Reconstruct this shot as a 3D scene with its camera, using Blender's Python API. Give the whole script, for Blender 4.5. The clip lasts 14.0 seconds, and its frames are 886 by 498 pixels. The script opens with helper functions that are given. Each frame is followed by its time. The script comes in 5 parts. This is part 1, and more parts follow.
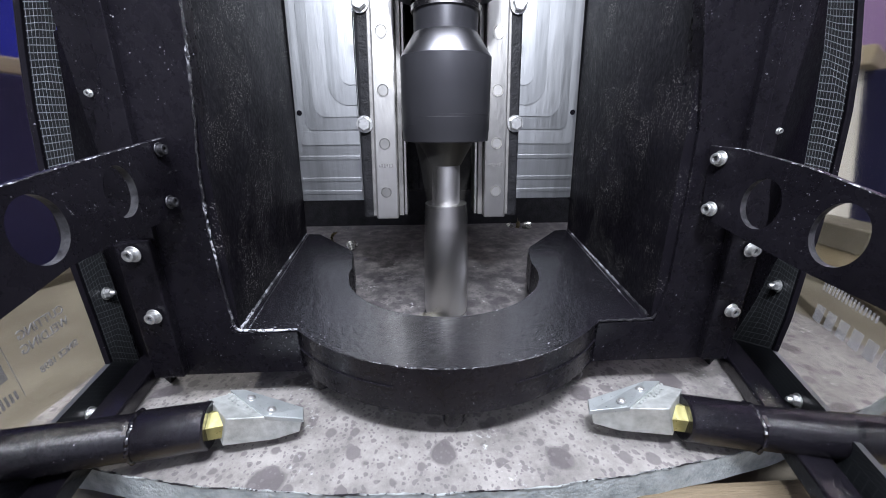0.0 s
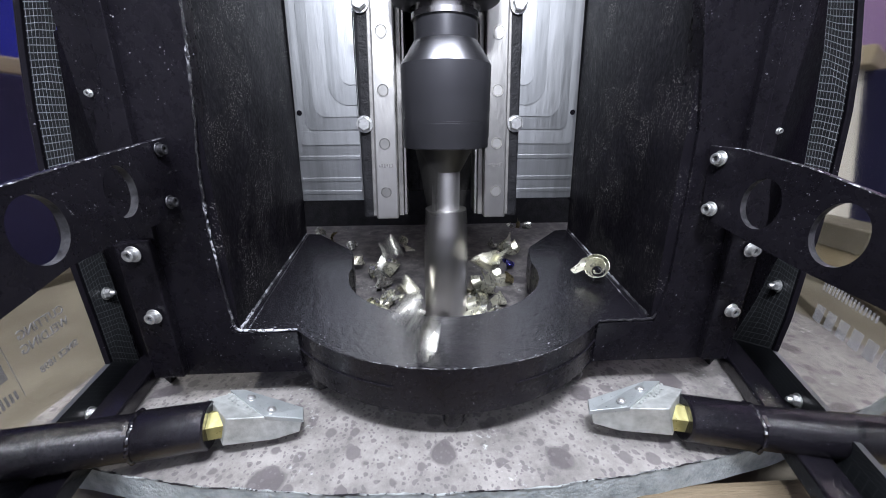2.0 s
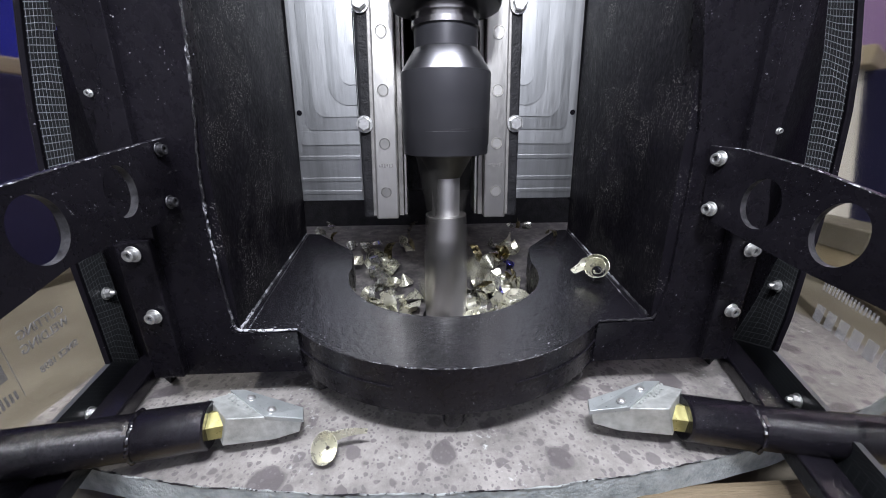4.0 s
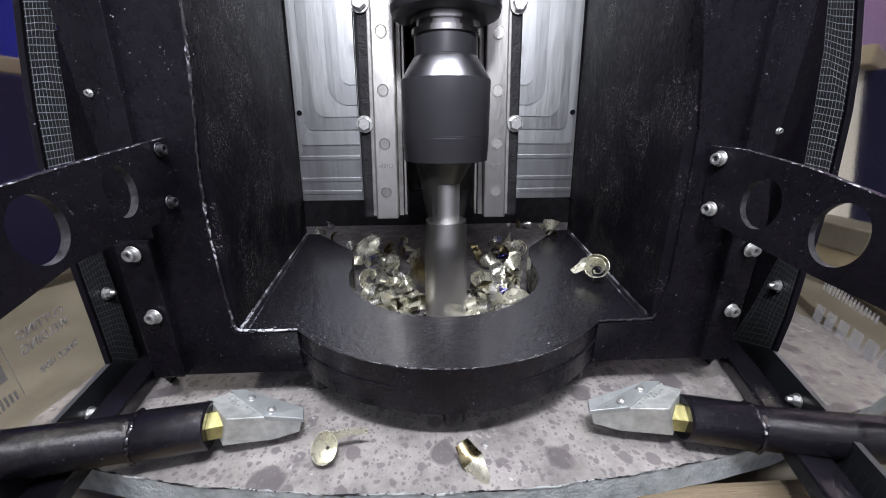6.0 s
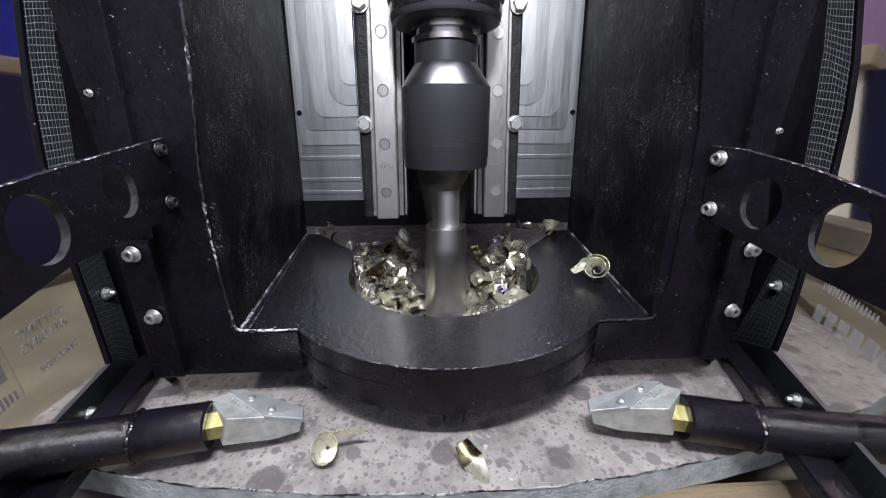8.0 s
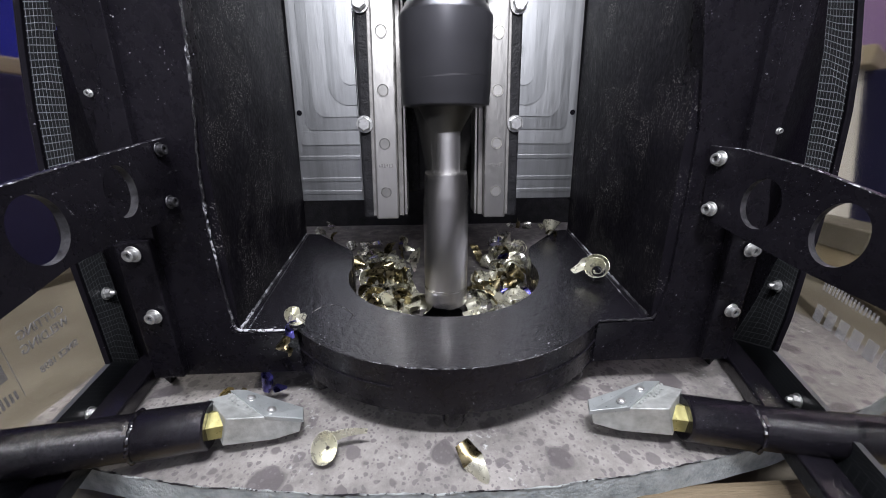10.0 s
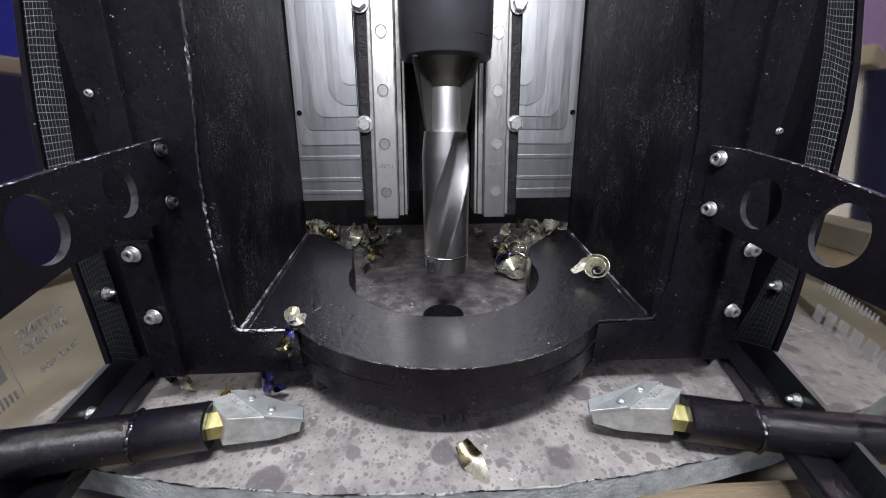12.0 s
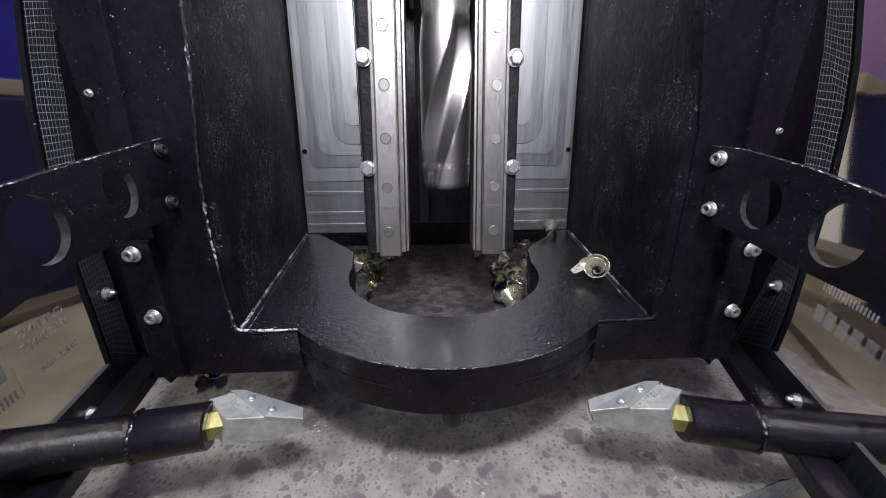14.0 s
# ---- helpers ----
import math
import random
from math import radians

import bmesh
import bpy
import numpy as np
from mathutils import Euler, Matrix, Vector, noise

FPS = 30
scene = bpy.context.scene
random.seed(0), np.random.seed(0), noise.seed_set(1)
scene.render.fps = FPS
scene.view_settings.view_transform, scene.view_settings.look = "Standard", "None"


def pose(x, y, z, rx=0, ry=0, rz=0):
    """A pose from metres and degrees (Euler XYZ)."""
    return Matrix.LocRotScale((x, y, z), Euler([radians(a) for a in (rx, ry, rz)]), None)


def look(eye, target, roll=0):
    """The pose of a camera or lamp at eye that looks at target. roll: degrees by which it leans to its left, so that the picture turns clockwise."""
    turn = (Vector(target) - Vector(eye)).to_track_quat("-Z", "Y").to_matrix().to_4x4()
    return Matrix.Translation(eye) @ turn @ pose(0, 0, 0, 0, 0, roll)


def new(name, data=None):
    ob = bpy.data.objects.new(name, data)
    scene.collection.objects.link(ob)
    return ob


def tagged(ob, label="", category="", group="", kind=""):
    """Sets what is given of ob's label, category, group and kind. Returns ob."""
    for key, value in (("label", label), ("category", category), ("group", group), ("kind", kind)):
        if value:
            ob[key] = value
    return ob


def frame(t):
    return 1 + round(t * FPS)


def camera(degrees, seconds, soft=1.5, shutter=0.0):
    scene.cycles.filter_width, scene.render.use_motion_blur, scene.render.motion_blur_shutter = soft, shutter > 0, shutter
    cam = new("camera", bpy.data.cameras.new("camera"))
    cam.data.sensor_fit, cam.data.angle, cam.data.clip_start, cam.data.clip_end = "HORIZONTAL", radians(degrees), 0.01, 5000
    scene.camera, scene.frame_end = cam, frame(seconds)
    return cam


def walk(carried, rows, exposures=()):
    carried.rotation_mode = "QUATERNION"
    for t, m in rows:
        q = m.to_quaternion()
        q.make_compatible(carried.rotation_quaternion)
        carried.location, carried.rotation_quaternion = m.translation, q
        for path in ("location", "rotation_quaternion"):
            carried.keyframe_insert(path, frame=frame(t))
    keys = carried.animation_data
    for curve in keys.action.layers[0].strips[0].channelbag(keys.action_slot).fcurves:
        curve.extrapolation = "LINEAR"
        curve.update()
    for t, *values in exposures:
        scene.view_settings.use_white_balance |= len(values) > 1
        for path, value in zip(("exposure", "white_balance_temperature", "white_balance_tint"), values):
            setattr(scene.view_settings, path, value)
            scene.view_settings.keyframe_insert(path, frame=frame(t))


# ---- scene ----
# ---- camera: fixed to the guard, which is lifted off the plate near the end ----
LIFT = 0.0408
LIFT_ROWS = ((0.0, 0.0), (12.1, 0.0), (12.2, 0.05), (12.3, 0.37), (12.4, 0.67), (12.5, 0.85), (12.7, 0.94), (13.0, 0.975), (13.5, 1.0), (14.0, 1.0))
EYE, AIM = Vector((-0.0133, -0.3002, 0.1791)), Vector((0.0413, 0.9394, -0.3403))
cam = camera(105.15, 14.0, soft=1.0, shutter=0.7)
walk(cam, [(t, look(EYE + Vector((0, 0, LIFT * k)), EYE + AIM + Vector((0, 0, LIFT * k)), -0.26)) for t, k in LIFT_ROWS],
     exposures=((0.0, 0.70, 6250, 10), (1.5, 0.65, 6250, 10), (3.0, 0.53, 6350, 10), (6.0, 0.42, 6550, 11), (10.5, 0.27, 6600, 11), (13.3, 0.33, 6600, 11), (13.7, 0.06, 6650, 11), (14.0, -0.02, 6700, 11)))

# ---- world and lamps ----
world = bpy.data.worlds.new("workshop_light")
world.use_nodes = True
world.node_tree.nodes["Background"].inputs["Color"].default_value = (0.54, 0.52, 0.74, 1)
world.node_tree.nodes["Background"].inputs["Strength"].default_value = 0.20
scene.world = world


def area_lamp(name, eye, target, sx, sy, watts, colour):
    data = bpy.data.lights.new(name, "AREA")
    data.shape, data.size, data.size_y, data.energy, data.color = "RECTANGLE", sx, sy, watts, colour
    ob = new(name, data)
    ob.matrix_world = look(eye, target)
    return ob


COOL = (0.90, 0.92, 1.0)
area_lamp("work_lamp", (0.0, -0.295, 0.41), (0, 0.08, 0.05), 0.05, 0.025, 1.45, COOL)
for _x, _w in ((-0.075, 0.20), (0.075, 0.34)):
    area_lamp("column_lamp", (_x, -0.125, 0.44), (_x * 1.5, 0.06, 0.10), 0.06, 0.025, _w, COOL)
area_lamp("hall_lamp", (0.0, -1.15, 2.9), (0, -2.2, 0.3), 2.0, 0.4, 85.0, (0.90, 0.90, 1.0))
area_lamp("hall_lamp", (-0.95, 0.9, 2.7), (-1.35, 0.8, 0.4), 1.2, 0.4, 25.0, (1.0, 0.96, 0.90))
area_lamp("hall_lamp", (3.0, 2.2, 2.8), (4.0, 2.9, 0.8), 1.2, 0.4, 60.0, (1.0, 0.96, 0.90))


# ---- materials ----
def shader(name, base, rough=0.5, metal=0.0, spec=0.5, coat=0.0):
    m = bpy.data.materials.new(name)
    m.use_nodes = True
    b = m.node_tree.nodes["Principled BSDF"]
    b.inputs["Base Color"].default_value = (*base, 1)
    b.inputs["Roughness"].default_value = rough
    b.inputs["Metallic"].default_value = metal
    b.inputs["Specular IOR Level"].default_value = spec
    b.inputs["Coat Weight"].default_value = coat
    return m, m.node_tree, b


def node(tree, kind, **values):
    n = tree.nodes.new(kind)
    for key, value in values.items():
        n.inputs[key.replace("_", " ")].default_value = value
    return n


def coords(tree, scale=(1, 1, 1), space="Object"):
    tc = tree.nodes.new("ShaderNodeTexCoord")
    mp = tree.nodes.new("ShaderNodeMapping")
    mp.inputs["Scale"].default_value = scale
    tree.links.new(tc.outputs[space], mp.inputs["Vector"])
    return mp.outputs["Vector"]


def ramp(tree, src, stops):
    r = tree.nodes.new("ShaderNodeValToRGB")
    els = r.color_ramp.elements
    while len(els) < len(stops):
        els.new(0.5)
    for e, (p, c) in zip(els, stops):
        e.position = p
        e.color = (*c, 1) if len(c) == 3 else c
    tree.links.new(src, r.inputs["Fac"])
    return r.outputs["Color"]


def bump(tree, b, src, strength, distance):
    n = node(tree, "ShaderNodeBump", Strength=strength, Distance=distance)
    tree.links.new(src, n.inputs["Height"])
    tree.links.new(n.outputs["Normal"], b.inputs["Normal"])


def worn(name, dark, light, rough, metal, scale, bump_scale, bump_by, stretch=(1, 1, 1), rough_span=0.12, spec=0.5, coat=0.0):
    """A surface with large stains and fine grain."""
    m, t, b = shader(name, dark, rough, metal, spec, coat)
    v = coords(t, stretch)
    big = node(t, "ShaderNodeTexNoise", Scale=scale, Detail=6.0, Roughness=0.6)
    t.links.new(v, big.inputs["Vector"])
    t.links.new(ramp(t, big.outputs["Fac"], [(0.32, dark), (0.72, light)]), b.inputs["Base Color"])
    fine = node(t, "ShaderNodeTexNoise", Scale=bump_scale, Detail=4.0, Roughness=0.6)
    t.links.new(v, fine.inputs["Vector"])
    bump(t, b, fine.outputs["Fac"], 0.6, bump_by)
    lo, hi = max(0.02, rough - rough_span), min(1.0, rough + rough_span)
    t.links.new(ramp(t, fine.outputs["Fac"], [(0.3, (lo,) * 3), (0.7, (hi,) * 3)]), b.inputs["Roughness"])
    return m


def speckled_black(name, rough, bump_scale, bump_by, fleck_scale=520.0, fleck=0.0, spec=0.4, dust=(0.6, 0.6, 0.64), coat=0.0):
    """Black paint with bright metal flecks and dust."""
    m, t, b = shader(name, (0.012, 0.012, 0.015), rough, 0.0, spec, coat)
    b.inputs["Coat Roughness"].default_value = 0.16
    v = coords(t)
    big = node(t, "ShaderNodeTexNoise", Scale=18.0, Detail=5.0, Roughness=0.6)
    t.links.new(v, big.inputs["Vector"])
    dirt = ramp(t, big.outputs["Fac"], [(0.35, (0.0045, 0.0040, 0.0058)), (0.75, (0.0115, 0.0105, 0.0140))])
    vor = node(t, "ShaderNodeTexNoise", Scale=fleck_scale, Detail=3.0, Roughness=0.75)
    t.links.new(v, vor.inputs["Vector"])
    spots = ramp(t, vor.outputs["Fac"], [(0.655 - fleck, (0, 0, 0)), (0.70 - fleck, (1, 1, 1))])
    gate = node(t, "ShaderNodeTexNoise", Scale=30.0, Detail=3.0, Roughness=0.6)
    t.links.new(v, gate.inputs["Vector"])
    gated = ramp(t, gate.outputs["Fac"], [(0.46, (0, 0, 0)), (0.60, (1, 1, 1))])
    mul = node(t, "ShaderNodeMath")
    mul.operation = "MULTIPLY"
    t.links.new(spots, mul.inputs[0])
    t.links.new(gated, mul.inputs[1])
    mix = t.nodes.new("ShaderNodeMix")
    mix.data_type = "RGBA"
    t.links.new(mul.outputs[0], mix.inputs["Factor"])
    t.links.new(dirt, mix.inputs["A"])
    mix.inputs["B"].default_value = (*dust, 1)
    t.links.new(mix.outputs["Result"], b.inputs["Base Color"])
    fine = node(t, "ShaderNodeTexNoise", Scale=bump_scale, Detail=5.0, Roughness=0.65)
    t.links.new(v, fine.inputs["Vector"])
    bump(t, b, fine.outputs["Fac"], 0.7, bump_by)
    t.links.new(ramp(t, fine.outputs["Fac"], [(0.3, (rough - 0.08,) * 3), (0.7, (rough + 0.10,) * 3)]), b.inputs["Roughness"])
    return m


BLACK = speckled_black("black_paint", 0.28, 200.0, 0.0005, 620.0, -0.016, spec=0.22)
BLACK_ROUGH = speckled_black("black_paint_dusty", 0.54, 260.0, 0.0005, 900.0, 0.060, spec=0.05, dust=(0.26, 0.25, 0.24))
BLACK_WING = speckled_black("black_wing_paint", 0.55, 300.0, 0.0006, 500.0, -0.02, spec=0.03)
PIPE_PAINT = speckled_black("brownish_black_pipe_paint", 0.14, 320.0, 0.0006, 520.0, -0.03, spec=0.5)
BLACK_YOKE = speckled_black("black_yoke_paint", 0.15, 230.0, 0.0011, 560.0, 0.010, spec=1.0, coat=0.35)
BLACK_GLOSS = speckled_black("black_gloss_paint", 0.16, 260.0, 0.0005, 500.0, 0.0, spec=0.7)
DARK_IRON = worn("dark_cast_iron", (0.007, 0.007, 0.008), (0.024, 0.024, 0.027), 0.55, 0.0, 60, 260, 0.0018, spec=0.25)
MILLED = worn("milled_aluminium", (0.44, 0.455, 0.465), (0.56, 0.575, 0.59), 0.41, 0.95, 14, 60, 0.00012, (12.0, 1.0, 0.6), 0.07)
MILLED_STEP = worn("milled_aluminium_step", (0.50, 0.515, 0.525), (0.62, 0.635, 0.65), 0.44, 0.92, 14, 60, 0.00012, (12.0, 1.0, 0.6), 0.07)
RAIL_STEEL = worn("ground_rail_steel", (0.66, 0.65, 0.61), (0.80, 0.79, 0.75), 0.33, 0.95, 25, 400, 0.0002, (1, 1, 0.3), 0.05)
# darker copy: right rail's weaker reflection put into the colour; reused for left plugs
RAIL_DIM = worn("dimmed_rail_steel", (0.34, 0.335, 0.32), (0.50, 0.49, 0.47), 0.40, 0.9, 25, 400, 0.0002, (1, 1, 0.3), 0.05)
RAIL_SIDE = worn("rail_flank_steel", (0.28, 0.27, 0.26), (0.42, 0.41, 0.39), 0.45, 0.7, 60, 300, 0.0004)
ZINC = worn("zinc_plated_steel", (0.62, 0.63, 0.62), (0.80, 0.80, 0.78), 0.36, 0.85, 90, 600, 0.0003)
CHROME = worn("polished_steel", (0.78, 0.77, 0.75), (0.88, 0.87, 0.85), 0.20, 1.0, 40, 500, 0.00002, rough_span=0.02)
DRILL_STEEL = worn("satin_drill_steel", (0.55, 0.54, 0.52), (0.61, 0.60, 0.58), 0.34, 1.0, 30, 500, 0.00003, rough_span=0.03)
SHANK = worn("ground_shank_steel", (0.80, 0.79, 0.78), (0.88, 0.87, 0.86), 0.46, 1.0, 40, 600, 0.00003, rough_span=0.03)
FLUTE_DARK = worn("oiled_flute_steel", (0.030, 0.029, 0.027), (0.055, 0.053, 0.048), 0.45, 0.4, 60, 500, 0.0002)
OLIVE_STEEL = worn("browned_drill_collar", (0.10, 0.095, 0.075), (0.15, 0.14, 0.11), 0.40, 0.7, 40, 400, 0.0002)
HOLDER = worn("blackened_tool_steel", (0.044, 0.044, 0.050), (0.068, 0.068, 0.075), 0.34, 0.45, 30, 500, 0.00005, rough_span=0.05)
HOLDER_CONE = worn("turned_tool_steel", (0.26, 0.26, 0.28), (0.38, 0.38, 0.40), 0.30, 1.0, 30, 500, 0.00004, rough_span=0.04)
CAST_ZINC = worn("cast_zinc", (0.40, 0.42, 0.40), (0.66, 0.68, 0.66), 0.44, 0.6, 150, 600, 0.0007)
COVER_ZINC = worn("smooth_cover_zinc", (0.36, 0.39, 0.39), (0.50, 0.53, 0.53), 0.38, 0.6, 60, 700, 0.0003)
BRASS = worn("brass_thread", (0.30, 0.28, 0.11), (0.46, 0.43, 0.20), 0.38, 0.7, 90, 400, 0.0004)
WELD = speckled_black("weld_bead_steel", 0.36, 500.0, 0.002, 300.0, 0.21, spec=0.5)
STRAW = worn("straw_tempered_steel", (0.48, 0.47, 0.36), (0.68, 0.67, 0.55), 0.30, 0.70, 40, 300, 0.00003)
SILVER = worn("bright_cut_steel", (0.50, 0.50, 0.44), (0.72, 0.71, 0.65), 0.25, 0.85, 60, 300, 0.00003)
BLUED = worn("heat_blued_steel", (0.05, 0.05, 0.22), (0.16, 0.15, 0.48), 0.28, 1.0, 120, 300, 0.00004)
BROWNED = worn("dark_tempered_steel", (0.16, 0.13, 0.07), (0.40, 0.35, 0.20), 0.30, 1.0, 120, 300, 0.00004)
AGED_TIMBER = worn("aged_timber", (0.11, 0.085, 0.05), (0.24, 0.19, 0.12), 0.75, 0.0, 8, 120, 0.002, (1, 6, 6))
TIMBER = worn("pale_timber", (0.42, 0.34, 0.20), (0.62, 0.53, 0.36), 0.7, 0.0, 8, 120, 0.002, (1, 6, 6))
BROWN_BOARD = worn("brown_stained_board", (0.045, 0.036, 0.022), (0.11, 0.09, 0.058), 0.6, 0.0, 10, 140, 0.002, (1, 6, 6))
CONCRETE = worn("grey_workshop_floor", (0.05, 0.05, 0.056), (0.09, 0.09, 0.10), 0.75, 0.0, 3, 40, 0.004)
PURPLE = worn("purple_wall_paint", (0.24, 0.16, 0.32), (0.32, 0.22, 0.42), 0.7, 0.0, 2, 40, 0.002)
BLUE = worn("blue_machine_paint", (0.025, 0.04, 0.48), (0.045, 0.06, 0.58), 0.45, 0.0, 3, 40, 0.001)
CREAM = worn("cream_sheet_metal", (0.62, 0.58, 0.48), (0.74, 0.70, 0.60), 0.5, 0.0, 4, 60, 0.001)
PALE = worn("pale_grey_wall_paint", (0.52, 0.54, 0.58), (0.62, 0.64, 0.68), 0.7, 0.0, 3, 50, 0.001)
SPATTER = speckled_black("spattered_cut_edge", 0.34, 700.0, 0.002, 420.0, 0.15, spec=0.4)
BARE_EDGE = speckled_black("paint_worn_to_steel", 0.32, 700.0, 0.001, 340.0, 0.13, spec=0.5)
DARK_SCREW = worn("dark_screw_steel", (0.05, 0.05, 0.055), (0.16, 0.16, 0.17), 0.35, 0.8, 200, 600, 0.0004)
NAVY = worn("dark_blue_sheet", (0.02, 0.02, 0.06), (0.045, 0.045, 0.11), 0.5, 0.0, 3, 40, 0.001)
PRINT, _, _b = shader("grey_print", (0.20, 0.20, 0.205), 0.6)
_b.inputs["Alpha"].default_value = 0.55
PRINT_LIGHT, _, _b = shader("light_grey_print", (0.50, 0.50, 0.51), 0.6)
_b.inputs["Alpha"].default_value = 0.38
RIM = worn("scuffed_cut_rim", (0.015, 0.015, 0.017), (0.11, 0.11, 0.115), 0.42, 0.5, 160, 500, 0.0006)
BORE = worn("fresh_bored_steel", (0.05, 0.05, 0.055), (0.12, 0.12, 0.13), 0.35, 0.8, 200, 600, 0.0004, (0.2, 0.2, 4.0))
TABLE_TOP = worn("dusty_tan_table", (0.12, 0.105, 0.075), (0.27, 0.245, 0.185), 0.6, 0.0, 9, 70, 0.002)
SCALE = speckled_black("flaking_mill_scale", 0.5, 700.0, 0.002, 300.0, 0.26, spec=0.4, dust=(0.42, 0.45, 0.44))
PLATE_EDGE = worn("flame_cut_edge_scale", (0.22, 0.26, 0.27), (0.52, 0.57, 0.58), 0.6, 0.1, 90, 400, 0.002)


def plate_material():
    """Primed steel plate, lilac grey, with oil spots of several sizes and a scaly edge."""
    m, t, b = shader("oil_spotted_primed_steel", (0.4, 0.38, 0.38), 0.5, 0.0, 0.4)
    v = coords(t)
    big = node(t, "ShaderNodeTexNoise", Scale=22.0, Detail=11.0, Roughness=0.78)
    t.links.new(v, big.inputs["Vector"])
    base = ramp(t, big.outputs["Fac"], [(0.38, (0.165, 0.157, 0.147)), (0.62, (0.335, 0.318, 0.298))])
    wob = node(t, "ShaderNodeTexNoise", Scale=120.0, Detail=3.0)
    t.links.new(v, wob.inputs["Vector"])
    mixv = t.nodes.new("ShaderNodeMix")
    mixv.data_type = "VECTOR"
    mixv.inputs["Factor"].default_value = 0.0045
    t.links.new(v, mixv.inputs["A"])
    t.links.new(wob.outputs["Color"], mixv.inputs["B"])
    last = base
    for scale, edge, dark, shift in ((30.0, 0.34, (0.080, 0.071, 0.074), 0.0), (70.0, 0.34, (0.120, 0.107, 0.110), 3.1), (150.0, 0.34, (0.145, 0.130, 0.133), 7.7), (230.0, 0.36, (0.13, 0.118, 0.121), 17.9), (340.0, 0.36, (0.15, 0.137, 0.14), 11.3)):
        mp = t.nodes.new("ShaderNodeMapping")
        mp.inputs["Location"].default_value = (shift, shift * 0.7, 0)
        t.links.new(mixv.outputs["Result"], mp.inputs["Vector"])
        vor = node(t, "ShaderNodeTexVoronoi", Scale=scale, Randomness=1.0)
        vor.voronoi_dimensions = "2D"
        t.links.new(mp.outputs["Vector"], vor.inputs["Vector"])
        # each cell's own colour sets how large its spot is, many have none
        sep = t.nodes.new("ShaderNodeSeparateColor")
        t.links.new(vor.outputs["Color"], sep.inputs["Color"])
        size = node(t, "ShaderNodeMapRange", From_Min=0.35 if scale < 200 else 0.45, From_Max=1.0, To_Min=0.0, To_Max=edge)
        t.links.new(sep.outputs["Red"], size.inputs["Value"])
        sub = t.nodes.new("ShaderNodeMath")
        sub.operation = "SUBTRACT"
        t.links.new(size.outputs["Result"], sub.inputs[0])
        t.links.new(vor.outputs["Distance"], sub.inputs[1])
        mask = node(t, "ShaderNodeMapRange", From_Min=0.0, From_Max=0.07, To_Min=0.0, To_Max=0.8)
        t.links.new(sub.outputs[0], mask.inputs["Value"])
        mix = t.nodes.new("ShaderNodeMix")
        mix.data_type = "RGBA"
        t.links.new(mask.outputs["Result"], mix.inputs["Factor"])
        t.links.new(last, mix.inputs["A"])
        mix.inputs["B"].default_value = (*dark, 1)
        last = mix.outputs["Result"]
    # lubricant film round the bore; its spread to the back also paints in the shade there
    film = t.nodes.new("ShaderNodeMapping")
    film.inputs["Location"].default_value = (0.0, -0.22 * 3.2, 0)
    film.inputs["Scale"].default_value = (2.5, 3.2, 0)
    t.links.new(mixv.outputs["Result"], film.inputs["Vector"])
    dist = t.nodes.new("ShaderNodeVectorMath")
    dist.operation = "LENGTH"
    t.links.new(film.outputs["Vector"], dist.inputs[0])
    blot = node(t, "ShaderNodeTexNoise", Scale=38.0, Detail=5.0, Roughness=0.65)
    t.links.new(v, blot.inputs["Vector"])
    add = t.nodes.new("ShaderNodeMath")
    add.operation = "MULTIPLY_ADD"
    t.links.new(blot.outputs["Fac"], add.inputs[0])
    add.inputs[1].default_value = 0.9
    t.links.new(dist.outputs["Value"], add.inputs[2])
    wet_shade = node(t, "ShaderNodeMapRange", From_Min=1.50, From_Max=1.20, To_Min=0.0, To_Max=0.80)
    t.links.new(add.outputs[0], wet_shade.inputs["Value"])
    mix = t.nodes.new("ShaderNodeMix")
    mix.data_type = "RGBA"
    pool = node(t, "ShaderNodeTexNoise", Scale=62.0, Detail=2.5, Roughness=0.5)
    t.links.new(v, pool.inputs["Vector"])
    pooled = t.nodes.new("ShaderNodeMath")
    pooled.operation = "MULTIPLY"
    t.links.new(wet_shade.outputs["Result"], pooled.inputs[0])
    t.links.new(ramp(t, pool.outputs["Fac"], [(0.36, (0.50,) * 3), (0.60, (1.0,) * 3)]), pooled.inputs[1])
    t.links.new(pooled.outputs[0], mix.inputs["Factor"])
    t.links.new(last, mix.inputs["A"])
    # one dark colour for both the film and the painted shade
    mix.inputs["B"].default_value = (0.040, 0.037, 0.041, 1)
    last = mix.outputs["Result"]
    # pale scuffs where the primer is scraped
    scuff = node(t, "ShaderNodeTexNoise", Scale=260.0, Detail=3.0, Roughness=0.7)
    t.links.new(v, scuff.inputs["Vector"])
    patch = node(t, "ShaderNodeTexNoise", Scale=26.0, Detail=3.0, Roughness=0.6)
    t.links.new(v, patch.inputs["Vector"])
    both = t.nodes.new("ShaderNodeMath")
    both.operation = "MULTIPLY"
    t.links.new(ramp(t, scuff.outputs["Fac"], [(0.58, (0, 0, 0)), (0.66, (1, 1, 1))]), both.inputs[0])
    t.links.new(ramp(t, patch.outputs["Fac"], [(0.55, (0, 0, 0)), (0.66, (0.8, 0.8, 0.8))]), both.inputs[1])
    mix = t.nodes.new("ShaderNodeMix")
    mix.data_type = "RGBA"
    t.links.new(both.outputs[0], mix.inputs["Factor"])
    t.links.new(last, mix.inputs["A"])
    mix.inputs["B"].default_value = (0.62, 0.63, 0.62, 1)
    last = mix.outputs["Result"]
    t.links.new(last, b.inputs["Base Color"])
